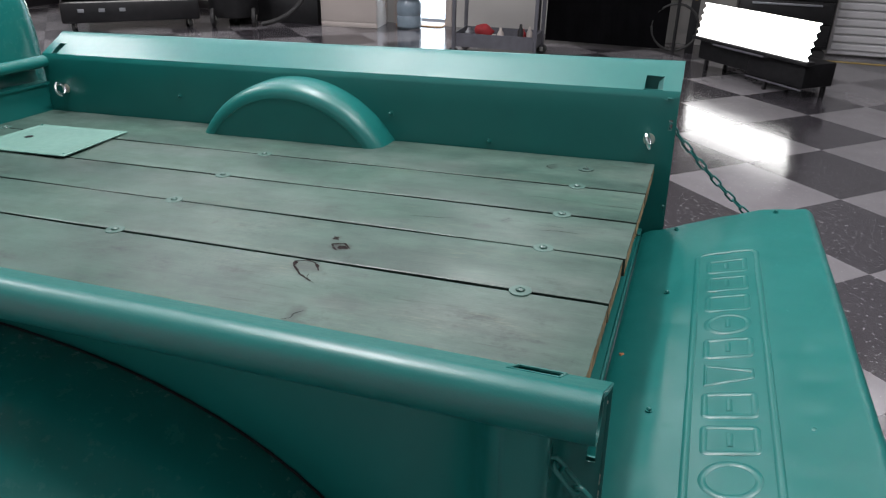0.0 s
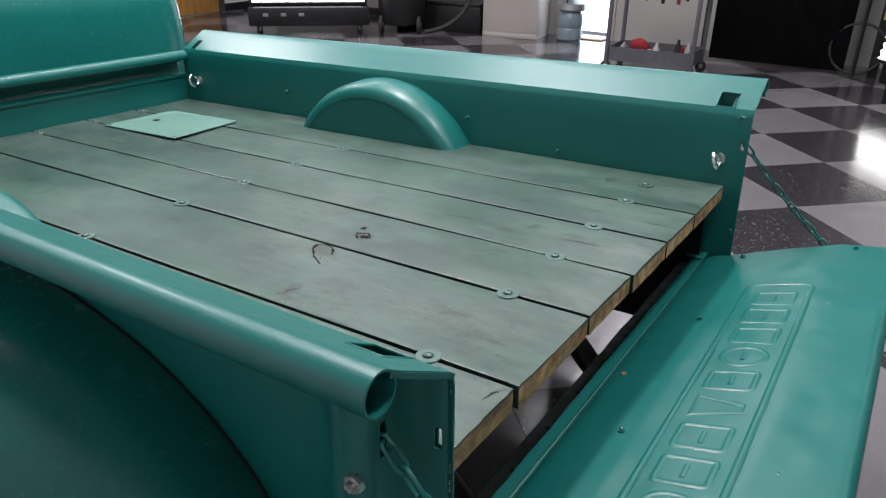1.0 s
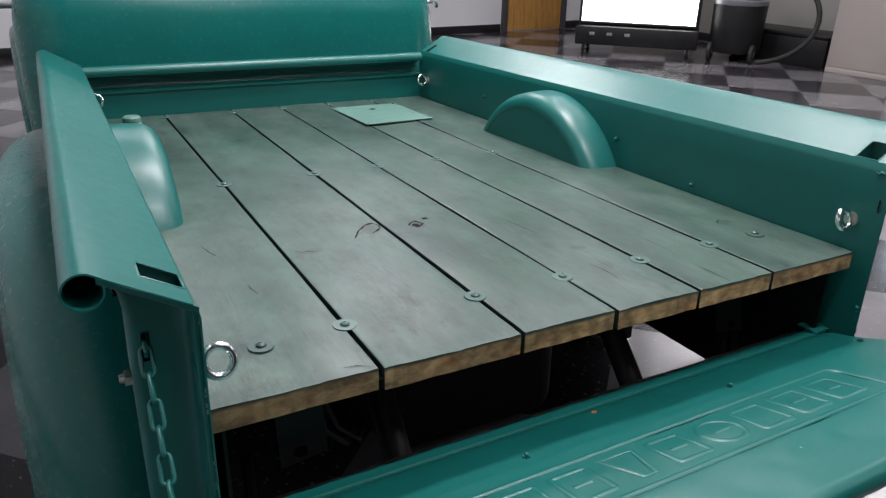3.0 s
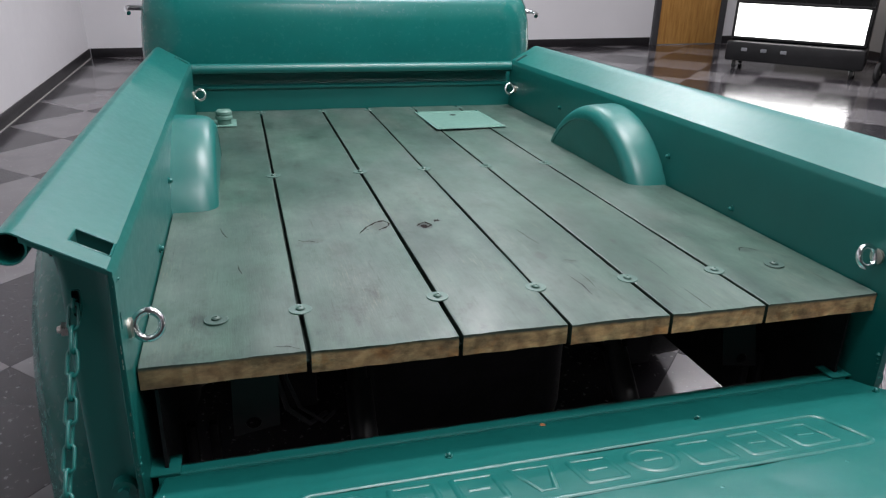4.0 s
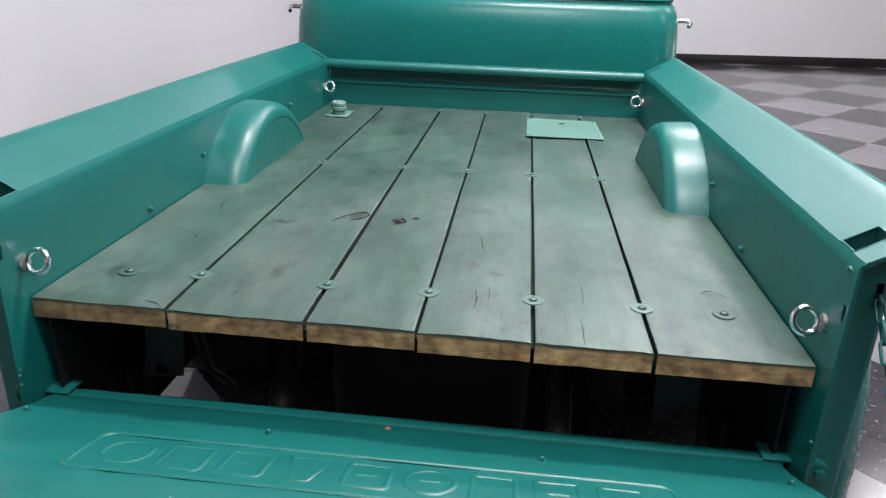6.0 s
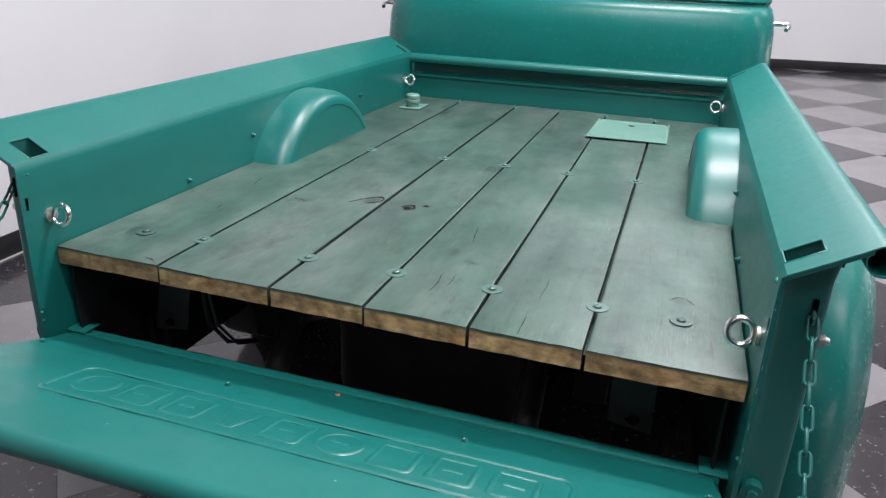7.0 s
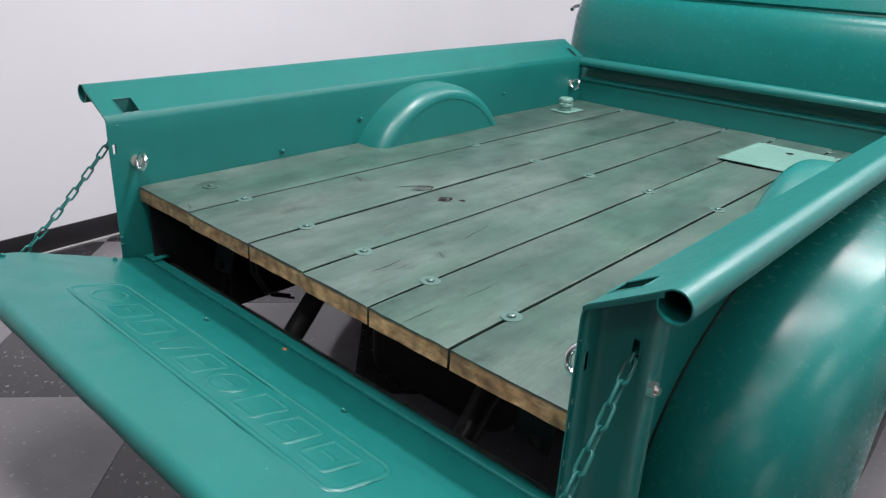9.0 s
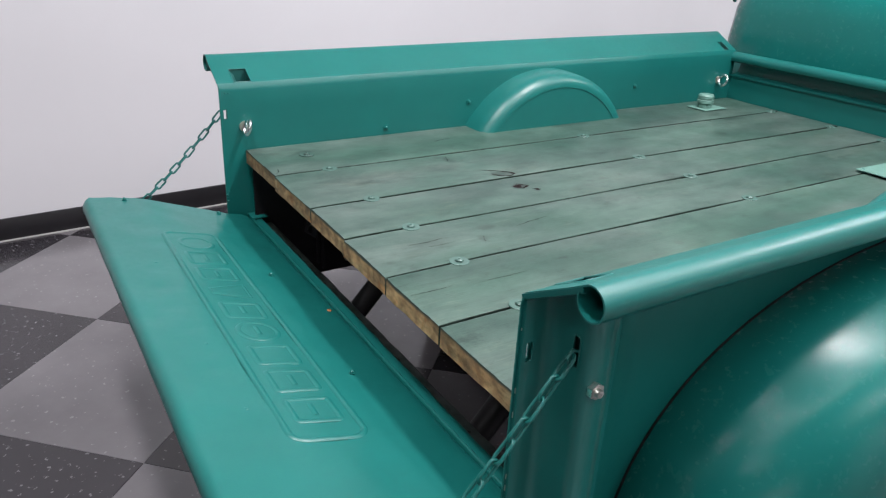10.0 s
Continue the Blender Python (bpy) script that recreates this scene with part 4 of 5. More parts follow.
def crack(i, pts, width=0.0022):
    """A split in board i: a thin dark sliver that tapers at both ends."""
    bm = B()
    l, r = [], []
    fine = []
    for (x, y), (x2, y2) in zip(pts, pts[1:]):
        for k in range(4):
            f = k / 4
            q = Vector((x + (x2 - x) * f, y + (y2 - y) * f, 0))
            fine.append((q.x + 0.0016 * noise.noise(q * 70), q.y + 0.0016 * noise.noise(q * 70 + Vector((5, 5, 5)))))
    fine.append(pts[-1])
    n = len(fine)
    for k, (x, y) in enumerate(fine):
        a, b = Vector(fine[max(0, k - 1)]), Vector(fine[min(n - 1, k + 1)])
        d = (b - a).normalized()
        w = 1.35 * width * (0.15 + 0.85 * math.sin(math.pi * (k + 0.3) / n)) * (0.7 + 0.8 * noise.noise((x * 90, y * 90, 2)))
        z = plank_top(i, x, y) + 0.0007
        l.append((x - d.y * w, y + d.x * w, z))
        r.append((x + d.y * w, y - d.x * w, z))
    sheet(bm, [l, r])
    return part("wood_split", bm, PITCH if width > 0.0016 else GREYED, planks[i])


def knot(i, x, y, rx, ry, mat=None):
    """A knot in board i: an uneven patch of darker wood, a touch proud of the face."""
    bm = B()
    c = bm.verts.new((x, y, plank_top(i, x, y) + 0.0006))
    ring = []
    for k in range(24):
        a = 2 * math.pi * k / 24
        f = 1 + 0.45 * noise.noise((math.cos(a) * 1.6, math.sin(a) * 1.6, x * 31 + y * 17))
        px, py = x + rx * f * math.cos(a), y + ry * f * math.sin(a)
        ring.append(bm.verts.new((px, py, plank_top(i, px, py) + 0.0003)))
    for k in range(24):
        bm.faces.new((c, ring[k], ring[(k + 1) % 24]))
    return part("knot", bm, mat, planks[i])


# wheel tubs
def wheel_tub(s):
    bm = B()
    yc, half, hgt = 1.016, 0.291, 0.160
    R = (half ** 2 + hgt ** 2) / (2 * hgt)
    zc = ZF + hgt - R
    a0 = math.degrees(math.asin((R - hgt) / R)) - 3.0
    xs = [(WALL_X, R + 0.005), (0.61, R + 0.004), (0.585, R + 0.0025), (0.568, R + 0.0002), (0.557, R - 0.005), (0.547, R - 0.013), (0.5425, R - 0.021), (0.5402, R - 0.029), (0.5395, R - 0.038), (0.5412, R - 0.0395), (0.5412, R - 0.08)]
    rows = []
    for k in range(41):
        a = radians(a0 + (180 - 2 * a0) * k / 40)
        rows.append([(s * x, yc + r * math.cos(a), zc + r * math.sin(a)) for x, r in xs])
    g = sheet(bm, rows)
    bm.faces.new([r[-1] for r in g])
    return solid(part("wheel_tub", bm, TEAL, truck, "rounded teal wheel tub rising through the bed"), 0.002)


for s in (-1, 1):
    wheel_tub(s)

# front panel of the bed with its rolled header
bm = B()
sheet(bm, [[(x, y, z) for y, z in [(Y1, 0.45), (Y1, 0.700), (Y1 - 0.001, 0.786), (Y1 - 0.010, 0.788), (Y1 - 0.0105, 0.7945), (Y1 + 0.030, 0.7965), (Y1 + 0.040, 0.815), (Y1 + 0.040, 0.848), (Y1 + 0.016, 0.853)] + [(Y1 - 0.006 + b, 0.860 + c) for b, c in arc(0, 0, 0.0205, -75, 215, 16)][::-1]] for x in (-WALL_X + 0.002, -0.3, 0.0, 0.3, WALL_X - 0.002)])
front = solid(part("front_panel", bm, TEAL, truck, "teal bed front panel with rolled top"), 0.002)

# floor hatch plate and fuel filler
hatch = B()
cs = [(0.193, 1.485), (0.463, 1.512), (0.462, 1.842), (0.193, 1.842)]
LIFTED = (0.006, 0.002, 0.0, 0.001)
r = [[(x + (0.331 - x) * k, y + (1.67 - y) * k, ZF + h + up * (1 - k)) for (x, y), up in zip(cs, LIFTED)] for k, h in ((0.0, 0.0012), (0.0, 0.0034), (0.015, 0.0042), (0.06, 0.0046), (0.075, 0.0036), (0.3, 0.0036))]
g = sheet(hatch, r, closed=True)
hatch.faces.new(g[-1])
plate = part("hatch_cover", hatch, TEAL_PALE, truck, "pale teal sheet-metal access plate on the planks")
# a black disc on the plate, coloured as the shade of a hole
part("finger_hole", lathe(B(), [(0.0, 0.0), (0.010, 0.0004), (0.0125, 0.0)], (0.327, 1.752, ZF + 0.0058), "z", 18), CHASSIS, plate)
for x, y in ((0.207, 1.500), (0.449, 1.524), (0.449, 1.829), (0.206, 1.829)):
    part("screw", ball(B(), (x, y, ZF + (0.0098 if x < 0.21 and y < 1.6 else 0.0055)), 0.004, 0.5, 8), TEAL, plate)
filler = B()
lathe(filler, [(0.024, 0.0), (0.024, 0.018), (0.030, 0.020), (0.030, 0.030), (0.026, 0.033), (0.0285, 0.036), (0.0285, 0.046), (0.024, 0.051), (0.0, 0.052)], (-0.533, 1.716, ZF + 0.003), "z", 28)
cap = part("filler_cap", filler, TEAL_PALE, truck, "pale teal fuel filler cap on a square plate")
part("filler_plate", box(B(), (-0.578, 1.672, ZF + 0.001), (-0.492, 1.790, ZF + 0.0045), 0.001), TEAL_PALE, cap)

# ---- tailgate, hinged at the sill and held level by two chains ----
def gate_z(y):
    """Height of the lowered gate's upper face: it dips towards the sill."""
    if y > -0.10:
        return float(np.interp(-y, (-0.002, 0.004, 0.019, 0.05, 0.083, 0.10), (0.5090, 0.5155, 0.5225, 0.5300, 0.5375, 0.5435)))
    return 0.532 + min(-0.057 - y, 0.223) * 0.268 + max(0.0, -0.28 - y) * 0.165


def gate_half(y):
    return float(np.interp(-y, (0.0, 0.05, 0.15, 0.25, 0.33, 0.384, 0.404), (0.629, 0.633, 0.664, 0.686, 0.692, 0.686, 0.664)))


# small knocks near the outer edge: across, along, radius, depth
DIMPLES = [(0.20, -0.315, 0.016, 0.0020), (0.06, -0.317, 0.014, 0.0016), (-0.03, -0.326, 0.016, 0.0020), (-0.12, -0.328, 0.020, 0.0026), (-0.21, -0.322, 0.020, 0.0018), (0.33, -0.335, 0.014, 0.0014), (-0.36, -0.300, 0.024, 0.0016), (0.10, -0.105, 0.022, 0.0014), (-0.24, -0.108, 0.026, 0.0016)]


def gate_dent(u, y):
    """Small dents and waves in the tired sheet metal."""
    x = u * 0.68
    knocks = sum(d * math.exp(-((x - a) ** 2 + (y - b) ** 2) / (r * r)) for a, b, r, d in DIMPLES)
    return 0.0012 * noise.noise((u * 4, y * 14, 0.4)) + 0.0020 * noise.noise((u * 10, y * 20, 2.4)) - knocks


tg = B()
ys = [0.0010, -0.0012, -0.004, -0.010, -0.019, -0.032, -0.050, -0.068, -0.085] + [-0.10 - 0.01 * k for k in range(28)] + [-0.379]
rim = [(-0.384 - 0.020 * math.sin(radians(a)), -0.020 + 0.020 * math.cos(radians(a))) for a in range(0, 181, 20)]
lines = [(y, gate_z(y)) for y in ys] + [(y, gate_z(-0.384) + dz) for y, dz in rim] + [(-0.35, gate_z(-0.35) - 0.040), (-0.05, gate_z(-0.05) - 0.03), (-0.012, gate_z(-0.012) - 0.018), (0.0004, gate_z(0.0) - 0.008)]
us = [-1, -0.985] + [-0.96 + 0.016 * k for k in range(121)] + [0.985, 1]
rows = []
for y, z in lines:
    h = gate_half(y)
    rows.append([(u * h, y, z + gate_dent(u, y) - (0.012 if abs(u) == 1 else 0)) for u in us])
rows.append(rows[0])
grid = sheet(tg, rows)
for col in (0, -1):
    tg.faces.new([r[col] for r in grid[:-1]])
bmesh.ops.remove_doubles(tg, verts=tg.verts, dist=1e-5)
gate = part("tailgate", tg, TEAL, truck, "lowered teal tailgate with an embossed band of plain blocks")


def on_gate(x, y, lift=0.0):
    return (x, y, gate_z(y) + gate_dent(x / gate_half(y), y) + lift)


# embossed rounded band and the nine plain raised blocks inside it
def raised_line(pts, wid=0.0048, hgt=0.0026, closed=False):
    bm = B()
    n = len(pts)
    rows = []
    for k in range(n):
        a = Vector(pts[(k - 1) % n if closed else max(0, k - 1)])
        b = Vector(pts[(k + 1) % n if closed else min(n - 1, k + 1)])
        d = (b - a).normalized()
        nx, ny = -d.y, d.x
        x, y = pts[k]
        rows.append([on_gate(x + nx * o, y + ny * o, h) for o, h in ((-wid, 0.0002), (-wid * 0.55, hgt * 0.75), (0, hgt), (wid * 0.55, hgt * 0.75), (wid, 0.0002))])
    if closed:
        rows.append(rows[0])
    sheet(bm, rows)
    return bm


part("embossed_band", raised_line(rounded(-0.437, 0.425, -0.261, -0.140, 0.024), 0.0058, 0.0028, True), TEAL, gate)
xs = [-0.370 + 0.0895 * k for k in range(9)]
for k, x in enumerate(xs):
    w = 0.031
    if k in (0, 5):
        outline = [(x + 0.035 * math.cos(a), -0.1995 + 0.036 * math.sin(a)) for a in [2 * math.pi * i / 28 for i in range(28)]]
    elif k == 3:
        outline = [(x - w, -0.164), (x + w, -0.164), (x + 0.010, -0.236), (x - 0.010, -0.236)]
    else:
        outline = rounded(x - w, x + w, -0.236, -0.164, 0.005, 2)
    emb = part("embossed_block", raised_line(outline, 0.0054, 0.0019, True), TEAL, gate)
    if k % 3 != 0:
        part("embossed_core", raised_line([(x - 0.015, -0.200), (x + 0.015, -0.200)], 0.0046, 0.0016), TEAL, emb)
for x, y in ((-0.615, -0.082), (-0.200, -0.081), (0.238, -0.083), (0.611, -0.084), (0.654, -0.314), (-0.660, -0.305)):
    bm = B()
    rod(bm, on_gate(x, y, 0.0), on_gate(x, y, 0.003), 0.0062, 12)
    ball(bm, on_gate(x, y, 0.0045), 0.0046, 0.8, 8)
    part("gate_bolt", bm, TEAL, gate)
for x, y, q in ((-0.017, -0.019, 0.006), (0.33, -0.30, 0.004), (0.12, -0.305, 0.004), (-0.25, -0.312, 0.005)):
    bm = B()
    ball(bm, on_gate(x, y, -0.0008), q, 0.35, 10)
    part("paint_chip" if y > -0.1 else "dent_bump", bm, simple("bare_rust", (0.32, 0.13, 0.05), 0.8) if y > -0.1 else TEAL, gate, "rusty paint chip" if y > -0.1 else "")

# sill below the planks: a bead along the gate, a painted flat, and a dusty ledge a step lower under the boards
sill, ledge = B(), B()
rows, dusty = [], []
for k in range(65):
    x = -0.632 + 1.264 * k / 64
    rag = 0.0022 * noise.noise((x * 21, 0.7, 0.2)) + 0.0012 * noise.noise((x * 75, 3.1, 0.2))
    rows.append([(x, y, z) for y, z in ((0.0325 + rag, 0.4800), (0.0325 + rag, 0.5065), (0.0310 + rag, 0.5080), (0.022, 0.5083), (0.0115, 0.5086), (0.0105, 0.5108), (0.0086, 0.5122), (0.0064, 0.5116), (0.0050, 0.509), (0.0046, 0.500), (0.0042, 0.47), (0.012, 0.45))])
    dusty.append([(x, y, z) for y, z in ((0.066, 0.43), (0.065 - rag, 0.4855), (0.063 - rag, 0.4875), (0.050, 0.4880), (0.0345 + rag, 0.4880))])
sheet(sill, rows)
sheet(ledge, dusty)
lip_sill = solid(part("rear_sill", sill, TEAL, truck, "teal folded steel rear sill"), 0.0025)
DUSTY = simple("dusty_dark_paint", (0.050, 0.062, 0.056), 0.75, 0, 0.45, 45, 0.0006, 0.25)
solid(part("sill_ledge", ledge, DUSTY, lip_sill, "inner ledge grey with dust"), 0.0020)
# holes are dark discs on the ledge, their inner shade as colour
HOLE_BLACK = simple("black_hole_fill", (0.012, 0.013, 0.012), 0.8, 0, 0.4, 40, 0.0005, 0.2)
for k in range(10):
    x = -0.57 + 0.124 * k + 0.012 * noise.noise((k * 3.7, 1.0, 0.0))
    part("sill_hole", lathe(B(), [(0.0, 0.0006), (0.0030, 0.0006), (0.0042, 0.0)], (x, 0.046 + 0.004 * noise.noise((k * 2.3, 4.0, 0.0)), 0.4892), "z", 12), HOLE_BLACK, lip_sill, "dark disc standing for a hole")

# chains
def link_mesh():
    bm = B()
    pts = [(0.0066 * math.cos(a), 0, 0.0108 * (1 if math.sin(a) >= 0 else -1) + 0.0066 * math.sin(a)) for a in [math.pi * i / 8 for i in range(17)]]
    pipe(bm, pts[:-1], 0.0025, 8, closed=True)
    me = bpy.data.meshes.new("chain_link")
    for f in bm.faces:
        f.smooth = True
    bm.to_mesh(me)
    bm.free()
    me.materials.append(TEAL)
    return me


LINK = link_mesh()


def chain(a, b, sag):
    a, b = Vector(a), Vector(b)
    n = int((b - a).length / 0.0306) + 1
    pts = [a.lerp(b, k / n) - Vector((0, 0, sag * math.sin(math.pi * k / n))) for k in range(n + 1)]
    hook = part("chain", pipe(B(), [a + Vector((0, 0.012, 0.004)), a + Vector((0, 0.0, 0.008)), a + Vector((0, -0.008, 0.0)), a + Vector((0, -0.004, -0.008))], 0.0026, 8), TEAL, truck, "teal-painted steel chain holding the tailgate")
    for k in range(n):
        d = pts[k + 1] - pts[k]
        o = new("chain_link", LINK)
        o.parent = hook
        o.matrix_local = Matrix.Translation((pts[k] + pts[k + 1]) / 2) @ d.to_track_quat("Z", "Y").to_matrix().to_4x4() @ pose(0, 0, 0, 0, 0, 8 + 90 * (k % 2)) @ Matrix.Diagonal((1, 1, d.length / 0.0306 * 1.0, 1))
    return hook


for s in (-1, 1):
    chain((s * 0.7010, -0.011, 0.816), (s * 0.708, -0.256, 0.565), 0.010)


# ---- rear fenders, wheels ----
def fender(s, yc, zc, a, b, drop, xin=0.664, wide=1.0):
    """A pontoon fender: full over its top, rounding inward towards its rear and foot."""
    bm = B()
    prof = [(0.0, 1.0), (0.036, 1.004), (0.167, 1.016), (0.345, 1.018), (0.435, 1.012), (0.524, 1.0), (0.60, 0.985), (0.673, 0.965), (0.74, 0.938), (0.807, 0.905), (0.862, 0.87), (0.911, 0.83), (0.95, 0.79), (0.976, 0.745), (0.995, 0.70), (1.0, 0.66), (0.994, 0.62), (0.955, 0.61)]
    rows = []
    n = 48
    for k in range(n + 1):
        t = -0.10 + 1.20 * k / n
        ang = math.pi * min(1.0, max(0.0, t))
        below = max(0.0, -t, t - 1.0) * drop * 10
        c, q = math.cos(ang), math.sin(ang)
        e = 2 / 2.9
        u, v = math.copysign(abs(c) ** e, -c), abs(q) ** e
        rows.append([(s * (xin + 0.336 * wide * w), yc + a * u * (1 - (1 - kf) * (1.1 if kf < 1 else 1)), zc + b * v * (1 - (1 - kf) * (0.34 if kf < 1 else 1)) - below) for w, kf in prof])
    sheet(bm, rows)
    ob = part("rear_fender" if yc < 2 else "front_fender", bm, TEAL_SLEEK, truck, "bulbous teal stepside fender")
    # black line laid in the joint between fender and bed side as its shadow
    line = []
    for k in range(n + 1):
        ang = math.pi * k / n
        u, v = math.copysign(abs(math.cos(ang)) ** (2 / 2.9), -math.cos(ang)), abs(math.sin(ang)) ** (2 / 2.9)
        line.append((s * (xin + 0.003), yc + a * u * 1.003, zc + b * v * 1.003))
    part("fender_welt", pipe(B(), line, 0.0022, 8), CHASSIS, ob, "black line for the shadowed gap along the fender joint")
    md = ob.modifiers.new("round", "SUBSURF")
    md.levels = md.render_levels = 1
    return solid(ob, 0.003)


def road_wheel(x, y, zg, r=0.36):
    s = 1 if x > 0 else -1
    c = (x, y, zg + r)
    w = part("wheel", lathe(B(), [(0.12, 0.06 * s), (0.19, 0.07 * s), (0.215, 0.085 * s), (0.215, -0.085 * s), (0.05, -0.085 * s), (0.05, 0.04 * s), (0.12, 0.06 * s)], c, "x", 40), TEAL, truck, "steel wheel")
    part("tyre", lathe(B(), [(0.212, -0.085), (0.24, -0.105), (0.31, -0.108), (0.348, -0.09), (r, -0.06), (r, 0.06), (0.348, 0.09), (0.31, 0.108), (0.24, 0.105), (0.212, 0.085)], c, "x", 56), RUBBER, w, "black tyre")


for s in (-1, 1):
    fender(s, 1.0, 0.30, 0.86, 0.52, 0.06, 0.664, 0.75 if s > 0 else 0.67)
    road_wheel(s * 0.755, 1.02, 0.0174 * s * 0.755 + 0.0329 * 1.02 - 0.0096)
    road_wheel(s * 0.78, 4.05, 0.0174 * s * 0.78 + 0.0329 * 4.05 - 0.0096)

# ---- cab ----
def plan_ring(hx, y0, y1, r, z, n=9, xc=-0.015, bow=0.012):
    pts = []
    r = min(r, hx * 0.9, (y1 - y0) * 0.45)
    for cx, cy, a in ((hx - r, y1 - r, 0), (-hx + r, y1 - r, 90), (-hx + r, y0 + r, 180), (hx - r, y0 + r, 270)):
        for px, py in arc(cx, cy, r, a, a + 90, n):
            pts.append((px + xc, py - (bow * (1 - (px / hx) ** 2) if py < y0 + r else 0), z))
    return pts


levels = [(0.805, 2.060, 0.36), (0.815, 2.055, 0.55), (0.822, 2.055, 0.75), (0.820, 2.058, 0.92), (0.814, 2.066, 1.03), (0.803, 2.080, 1.095), (0.793, 2.098, 1.124), (0.784, 2.112, 1.134), (0.784, 2.114, 1.140),
          (0.788, 2.104, 1.149), (0.784, 2.118, 1.20), (0.765, 2.165, 1.32), (0.74, 2.225, 1.48), (0.715, 2.275, 1.60), (0.66, 2.35, 1.70), (0.55, 2.47, 1.755), (0.30, 2.70, 1.775)]
cab = B()
g = sheet(cab, [plan_ring(hx, y0, 3.42 - max(0, z - 1.1) * 0.75, 0.17 if z < 1.6 else 0.15, z) for hx, y0, z in levels], closed=True)
cab.faces.new(g[-1])
cab.faces.new(g[0])
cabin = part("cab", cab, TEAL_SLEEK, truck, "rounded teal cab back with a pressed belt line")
seal = B()
sheet(seal, [[(x - 0.015, 2.165 + (z - 1.34) * 0.36 - k, z) for x, z in rounded(-0.43 + e, 0.43 - e, 1.30 + e, 1.56 - e, 0.09 - e * 0.5)] for e, k in ((-0.015, 0.0), (-0.012, 0.022), (0.004, 0.022), (0.006, 0.016))], closed=True)
part("window_seal", seal, RUBBER, cabin)
win = B()
win.faces.new([win.verts.new((x - 0.015, 2.165 + (z - 1.34) * 0.36 - 0.017, z)) for x, z in rounded(-0.426, 0.426, 1.304, 1.556, 0.086)])
part("rear_window", win, GLASS, cabin)
for s in (-1, 1):
    h = B()
    rod(h, (s * 0.80 - 0.015, 2.30, 1.065), (s * 0.868 - 0.015, 2.30, 1.065), 0.010, 14)
    pipe(h, [(s * 0.862 - 0.015, 2.36, 1.062), (s * 0.868 - 0.015, 2.32, 1.066), (s * 0.868 - 0.015, 2.27, 1.064), (s * 0.862 - 0.015, 2.225, 1.058), (s * 0.852 - 0.015, 2.205, 1.05)], 0.0085, 12)
    part("door_handle", h, CHROME, cabin, "chrome door handle")
# engine bay, simple closed form ahead of the cab
hood = B()
g = sheet(hood, [[(hx * math.cos(a) if abs(math.cos(a)) > 1e-6 else 0.0, y, zb + hz * math.sin(a)) for a in [math.pi * i / 16 for i in range(17)]] for y, hx, zb, hz in ((3.3, 0.56, 0.75, 0.36), (3.7, 0.53, 0.75, 0.34), (4.2, 0.47, 0.74, 0.31), (4.5, 0.38, 0.70, 0.28), (4.62, 0.2, 0.66, 0.2))])
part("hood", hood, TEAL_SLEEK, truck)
part("engine_bay", box(B(), (-0.5, 3.38, 0.40), (0.5, 4.5, 0.78), 0.03), TEAL, truck)
for s in (-1, 1):
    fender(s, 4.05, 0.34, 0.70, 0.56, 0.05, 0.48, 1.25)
    part("running_board", box(B(), (min(s * 0.72, s * 0.91), 1.86, 0.33), (max(s * 0.72, s * 0.91), 3.5, 0.37), 0.012), TEAL, truck)

# ---- chassis and gear seen in the gap below the planks, with pieces added to block light ----
for s in (-1, 1):
    rail = B()
    box(rail, (min(s * 0.36, s * 0.43), 0.36, 0.37), (max(s * 0.36, s * 0.43), 4.5, 0.50), 0.006)
    part("frame_rail", rail, CHASSIS, truck)
    part("shock_absorber", rod(rod(B(), (s * 0.285, 0.43, 0.625), (s * 0.285, 0.27, 0.448), 0.020, 18), (s * 0.285, 0.285, 0.465), (s * 0.285, 0.06, 0.215), 0.027, 18), BLACK, truck, "black shock absorber")
    hanger = B()
    out = [hanger.verts.new((s * x, 0.127 + 0.25 * (z - 0.49), z)) for x, z in ((0.445, 0.494), (0.523, 0.484), (0.521, 0.66), (0.443, 0.66))]
    hole = [hanger.verts.new((s * 0.489 + 0.013 * math.cos(k), 0.127 + 0.25 * (0.013 + 0.010 * math.sin(k)), 0.503 + 0.010 * math.sin(k))) for k in [2 * math.pi * n / 14 for n in range(14)]]
    bmesh.ops.triangle_fill(hanger, use_beauty=True, edges=[hanger.edges.new((r[n], r[(n + 1) % len(r)])) for r in (out, hole) for n in range(len(r))])
    solid(part("bracket", hanger, BLACK, truck, "black steel bracket with a round hole", smooth=False), 0.004)
    # thin black sheet added to close the underside against side light
    part("inner_brace", box(B(), (min(s * 0.618, s * 0.623), 0.02, 0.30), (max(s * 0.618, s * 0.623), 0.60, 0.655)), CHASSIS, truck)
    for x in (0.552, 0.590):
        part("spring_shackle", box(B(), (min(s * x, s * (x + 0.018)), 0.19, 0.34), (max(s * x, s * (x + 0.018)), 0.215, 0.47), 0.006), CHASSIS, truck)
for y in (0.36, 0.72, 1.25, 1.85):
    part("cross_member", box(B(), (-0.62, y - 0.03, 0.575), (0.62, y + 0.03, 0.657), 0.006), CHASSIS, truck)
part("axle", rod(B(), (-0.72, 1.02, 0.39), (0.72, 1.02, 0.39), 0.045), CHASSIS, truck)
part("differential", ball(B(), (0.0, 1.02, 0.39), 0.15, 1.0, 20), CHASSIS, truck)
# black box added to keep the floor under the bed dark
part("fuel_tank", box(B(), (-0.23, 0.38, 0.20), (0.23, 0.92, 0.54), 0.06, seg=4), CHASSIS, truck)
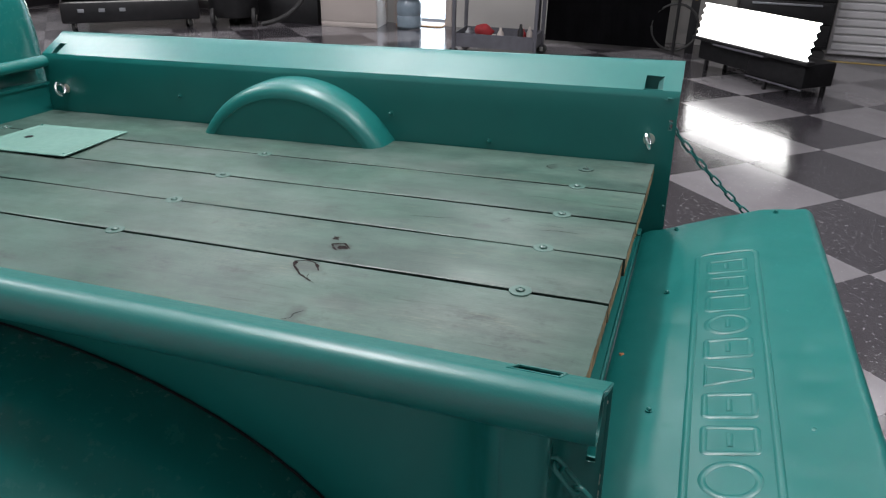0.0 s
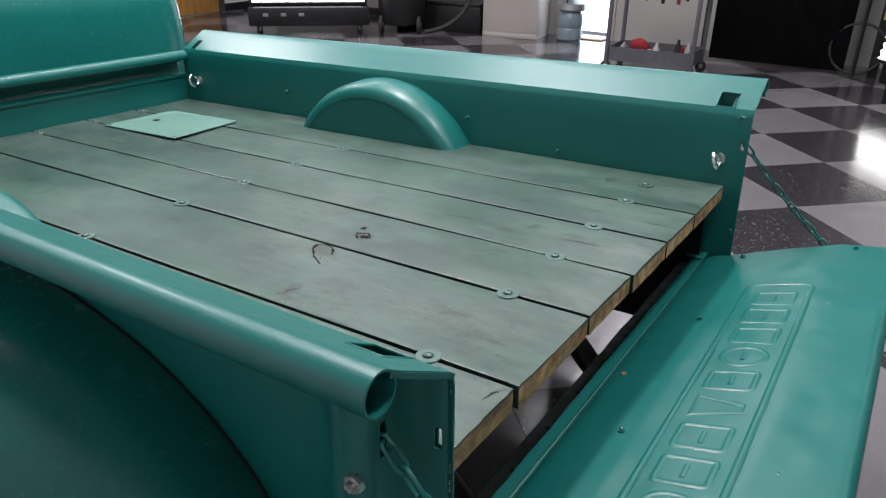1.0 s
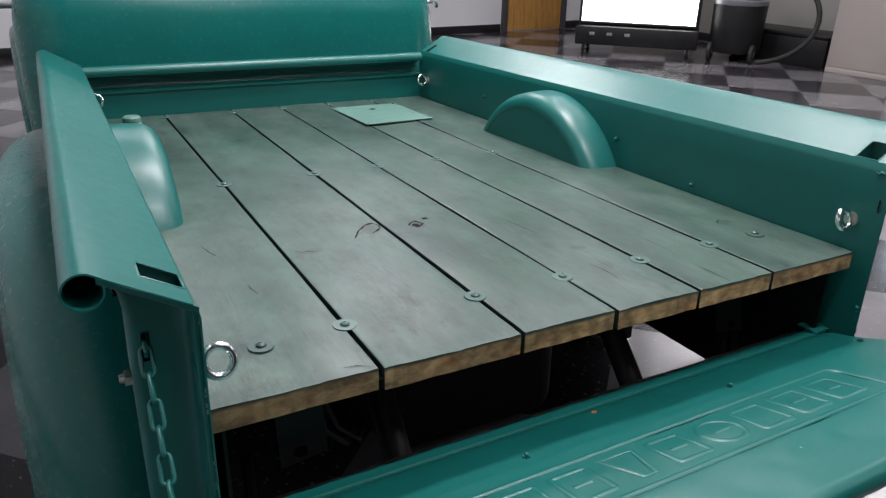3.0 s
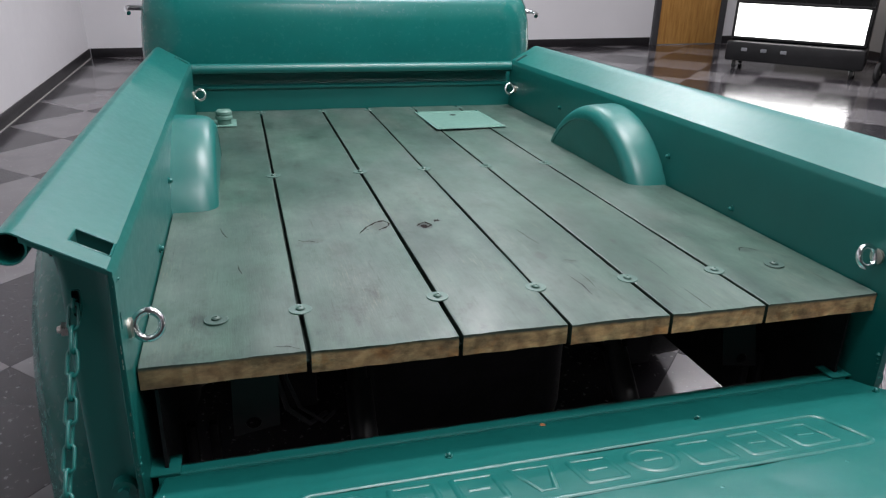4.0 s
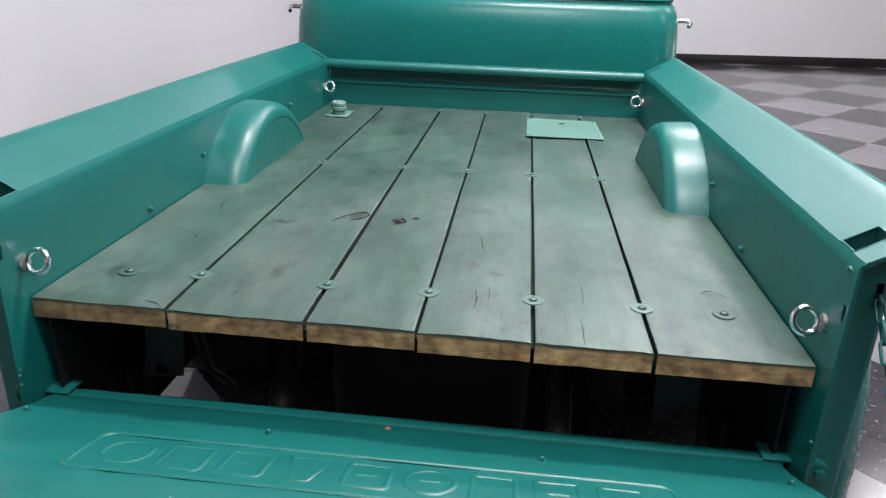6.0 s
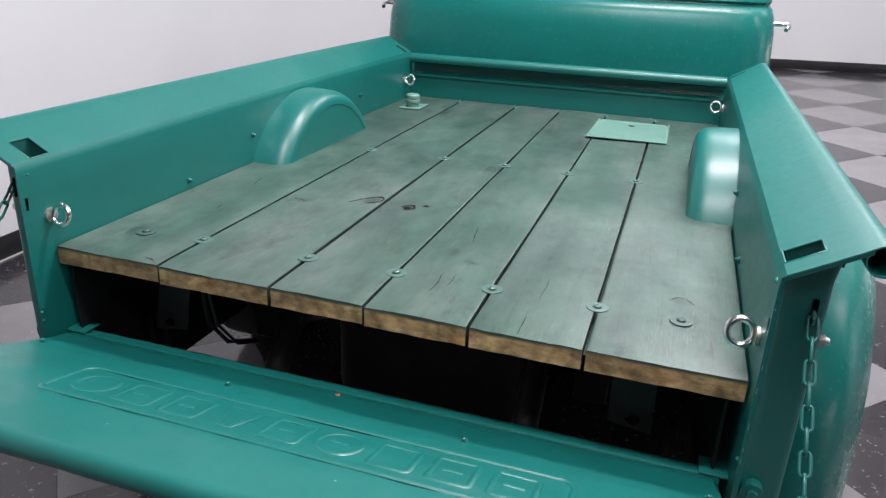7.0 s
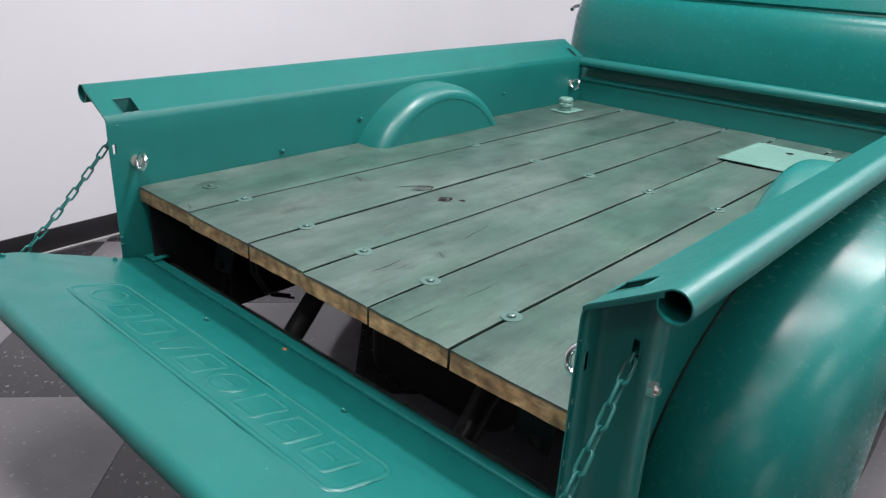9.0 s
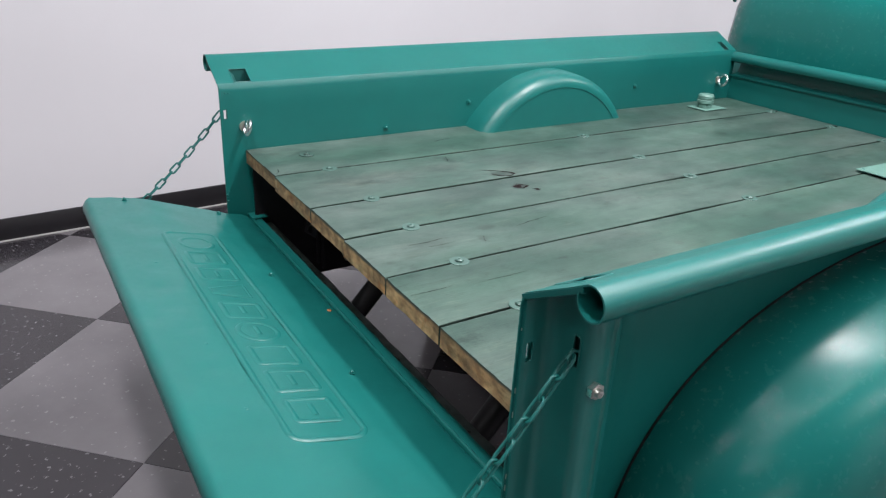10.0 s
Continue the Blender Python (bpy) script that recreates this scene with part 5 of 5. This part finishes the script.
WIRE = simple("grey_wire_sleeve", (0.022, 0.022, 0.024), 0.4, 0, 0.2, 30)
for dx, r in ((0.0, 0.005), (0.016, 0.0035)):
    part("wire", pipe(B(), [(-0.44 + dx, 0.20, 0.62), (-0.445 + dx, 0.19, 0.55), (-0.43 + dx * 1.4, 0.18, 0.49), (-0.39 + dx * 1.6, 0.19, 0.445), (-0.355 + dx, 0.24, 0.43)], r, 8), WIRE, truck, "loose dark grey wire")

# knots and checks
crack(1, [(-0.172, 0.528), (-0.168, 0.552), (-0.178, 0.569), (-0.196, 0.563), (-0.221, 0.537), (-0.241, 0.505)], 0.0034)
crack(1, [(-0.172, 0.535), (-0.183, 0.522), (-0.199, 0.512)], 0.0028)
crack(1, [(-0.215, 0.522), (-0.229, 0.520), (-0.244, 0.497)], 0.0009)
crack(2, [(-0.110, 0.519), (-0.100, 0.534), (-0.086, 0.543), (-0.076, 0.520), (-0.096, 0.500)], 0.0027)
knot(2, -0.094, 0.516, 0.009, 0.010, PITCH)
knot(2, -0.057, 0.549, 0.007, 0.006, PITCH)
crack(2, [(-0.066, 0.538), (-0.058, 0.548), (-0.050, 0.556)], 0.0018)
crack(1, [(-0.376, 0.485), (-0.365, 0.472), (-0.352, 0.474), (-0.334, 0.460)], 0.0013)
crack(3, [(0.130, 0.262), (0.143, 0.254), (0.156, 0.250)], 0.0008)
crack(3, [(0.100, 0.455), (0.106, 0.41), (0.116, 0.356)], 0.0009)
crack(3, [(0.108, 0.175), (0.113, 0.14), (0.112, 0.095)], 0.0011)
crack(3, [(0.132, 0.190), (0.135, 0.15), (0.133, 0.125)], 0.0007)
crack(4, [(0.291, 0.092), (0.294, 0.05), (0.293, 0.0)], 0.0009)
crack(4, [(0.301, 0.243), (0.303, 0.2), (0.301, 0.153)], 0.0007)
crack(0, [(-0.535, 0.595), (-0.529, 0.56), (-0.519, 0.529)], 0.0012)
crack(0, [(-0.499, 0.369), (-0.496, 0.345), (-0.492, 0.324)], 0.0012)
crack(0, [(-0.41, 0.014), (-0.43, 0.028), (-0.45, 0.03)], 0.0010)
crack(5, [(0.520, 0.232), (0.532, 0.249), (0.548, 0.250), (0.563, 0.228)], 0.0015)
# ---- floor tiles, laid at 45 degrees to the truck ----
SIDE = 0.6096
TU, TV = Vector((0.7121, 0.7029, 0)), Vector((-0.7029, 0.7121, 0))
T0 = Vector((-1.263, -0.374, 0))
tile_meshes = []
for mat in (TILE_LIGHT, TILE_DARK):
    bm = box(B(), (0.0004, 0.0004, -0.006), (SIDE - 0.0004, SIDE - 0.0004, 0.0), 0.0006, seg=1)
    me = bpy.data.meshes.new("floor_tile")
    bm.to_mesh(me)
    bm.free()
    me.materials.append(mat)
    tile_meshes.append(me)
rot = Matrix((TU, TV, (0, 0, 1))).transposed().to_4x4()
spare = ([], [])
for i in range(-30, 30):
    for j in range(-30, 30):
        p = T0 + TU * (i * SIDE) + TV * (j * SIDE)
        c = p + (TU + TV) * (SIDE / 2)
        if not (WEST - 0.4 < c.x < EAST + 0.4 and SOUTH - 0.4 < c.y < NORTH + 0.4):
            continue
        kind = 0 if (i + j) % 2 else 1
        inside = WEST + 0.57 < c.x < EAST - 0.43 and -2.4 < c.y < NORTH - 0.43
        if inside:
            o = new("floor_tile", tile_meshes[kind])
            o.parent = floor
            o.matrix_local = Matrix.Translation(p) @ rot
        else:
            spare[kind].append(p)
for kind in (0, 1):
    bm = B()
    for p in spare[kind]:
        vs = [bm.verts.new(p + TU * a + TV * b) for a, b in ((0.0004, 0.0004), (SIDE - 0.0004, 0.0004), (SIDE - 0.0004, SIDE - 0.0004), (0.0004, SIDE - 0.0004))]
        bm.faces.new(vs)
    for co, no in (((WEST - 0.14, 0, 0), (-1, 0, 0)), ((EAST, 0, 0), (1, 0, 0)), ((0, NORTH, 0), (0, 1, 0)), ((0, SOUTH, 0), (0, -1, 0))):
        bmesh.ops.bisect_plane(bm, geom=bm.verts[:] + bm.edges[:] + bm.faces[:], plane_co=co, plane_no=no, clear_outer=True)
    edge = part("edge_tiles", bm, (TILE_LIGHT, TILE_DARK)[kind], floor, smooth=False)
    tagged(edge, "cut grey tiles along the walls" if kind == 0 else "cut charcoal tiles along the walls", kind="stuff")
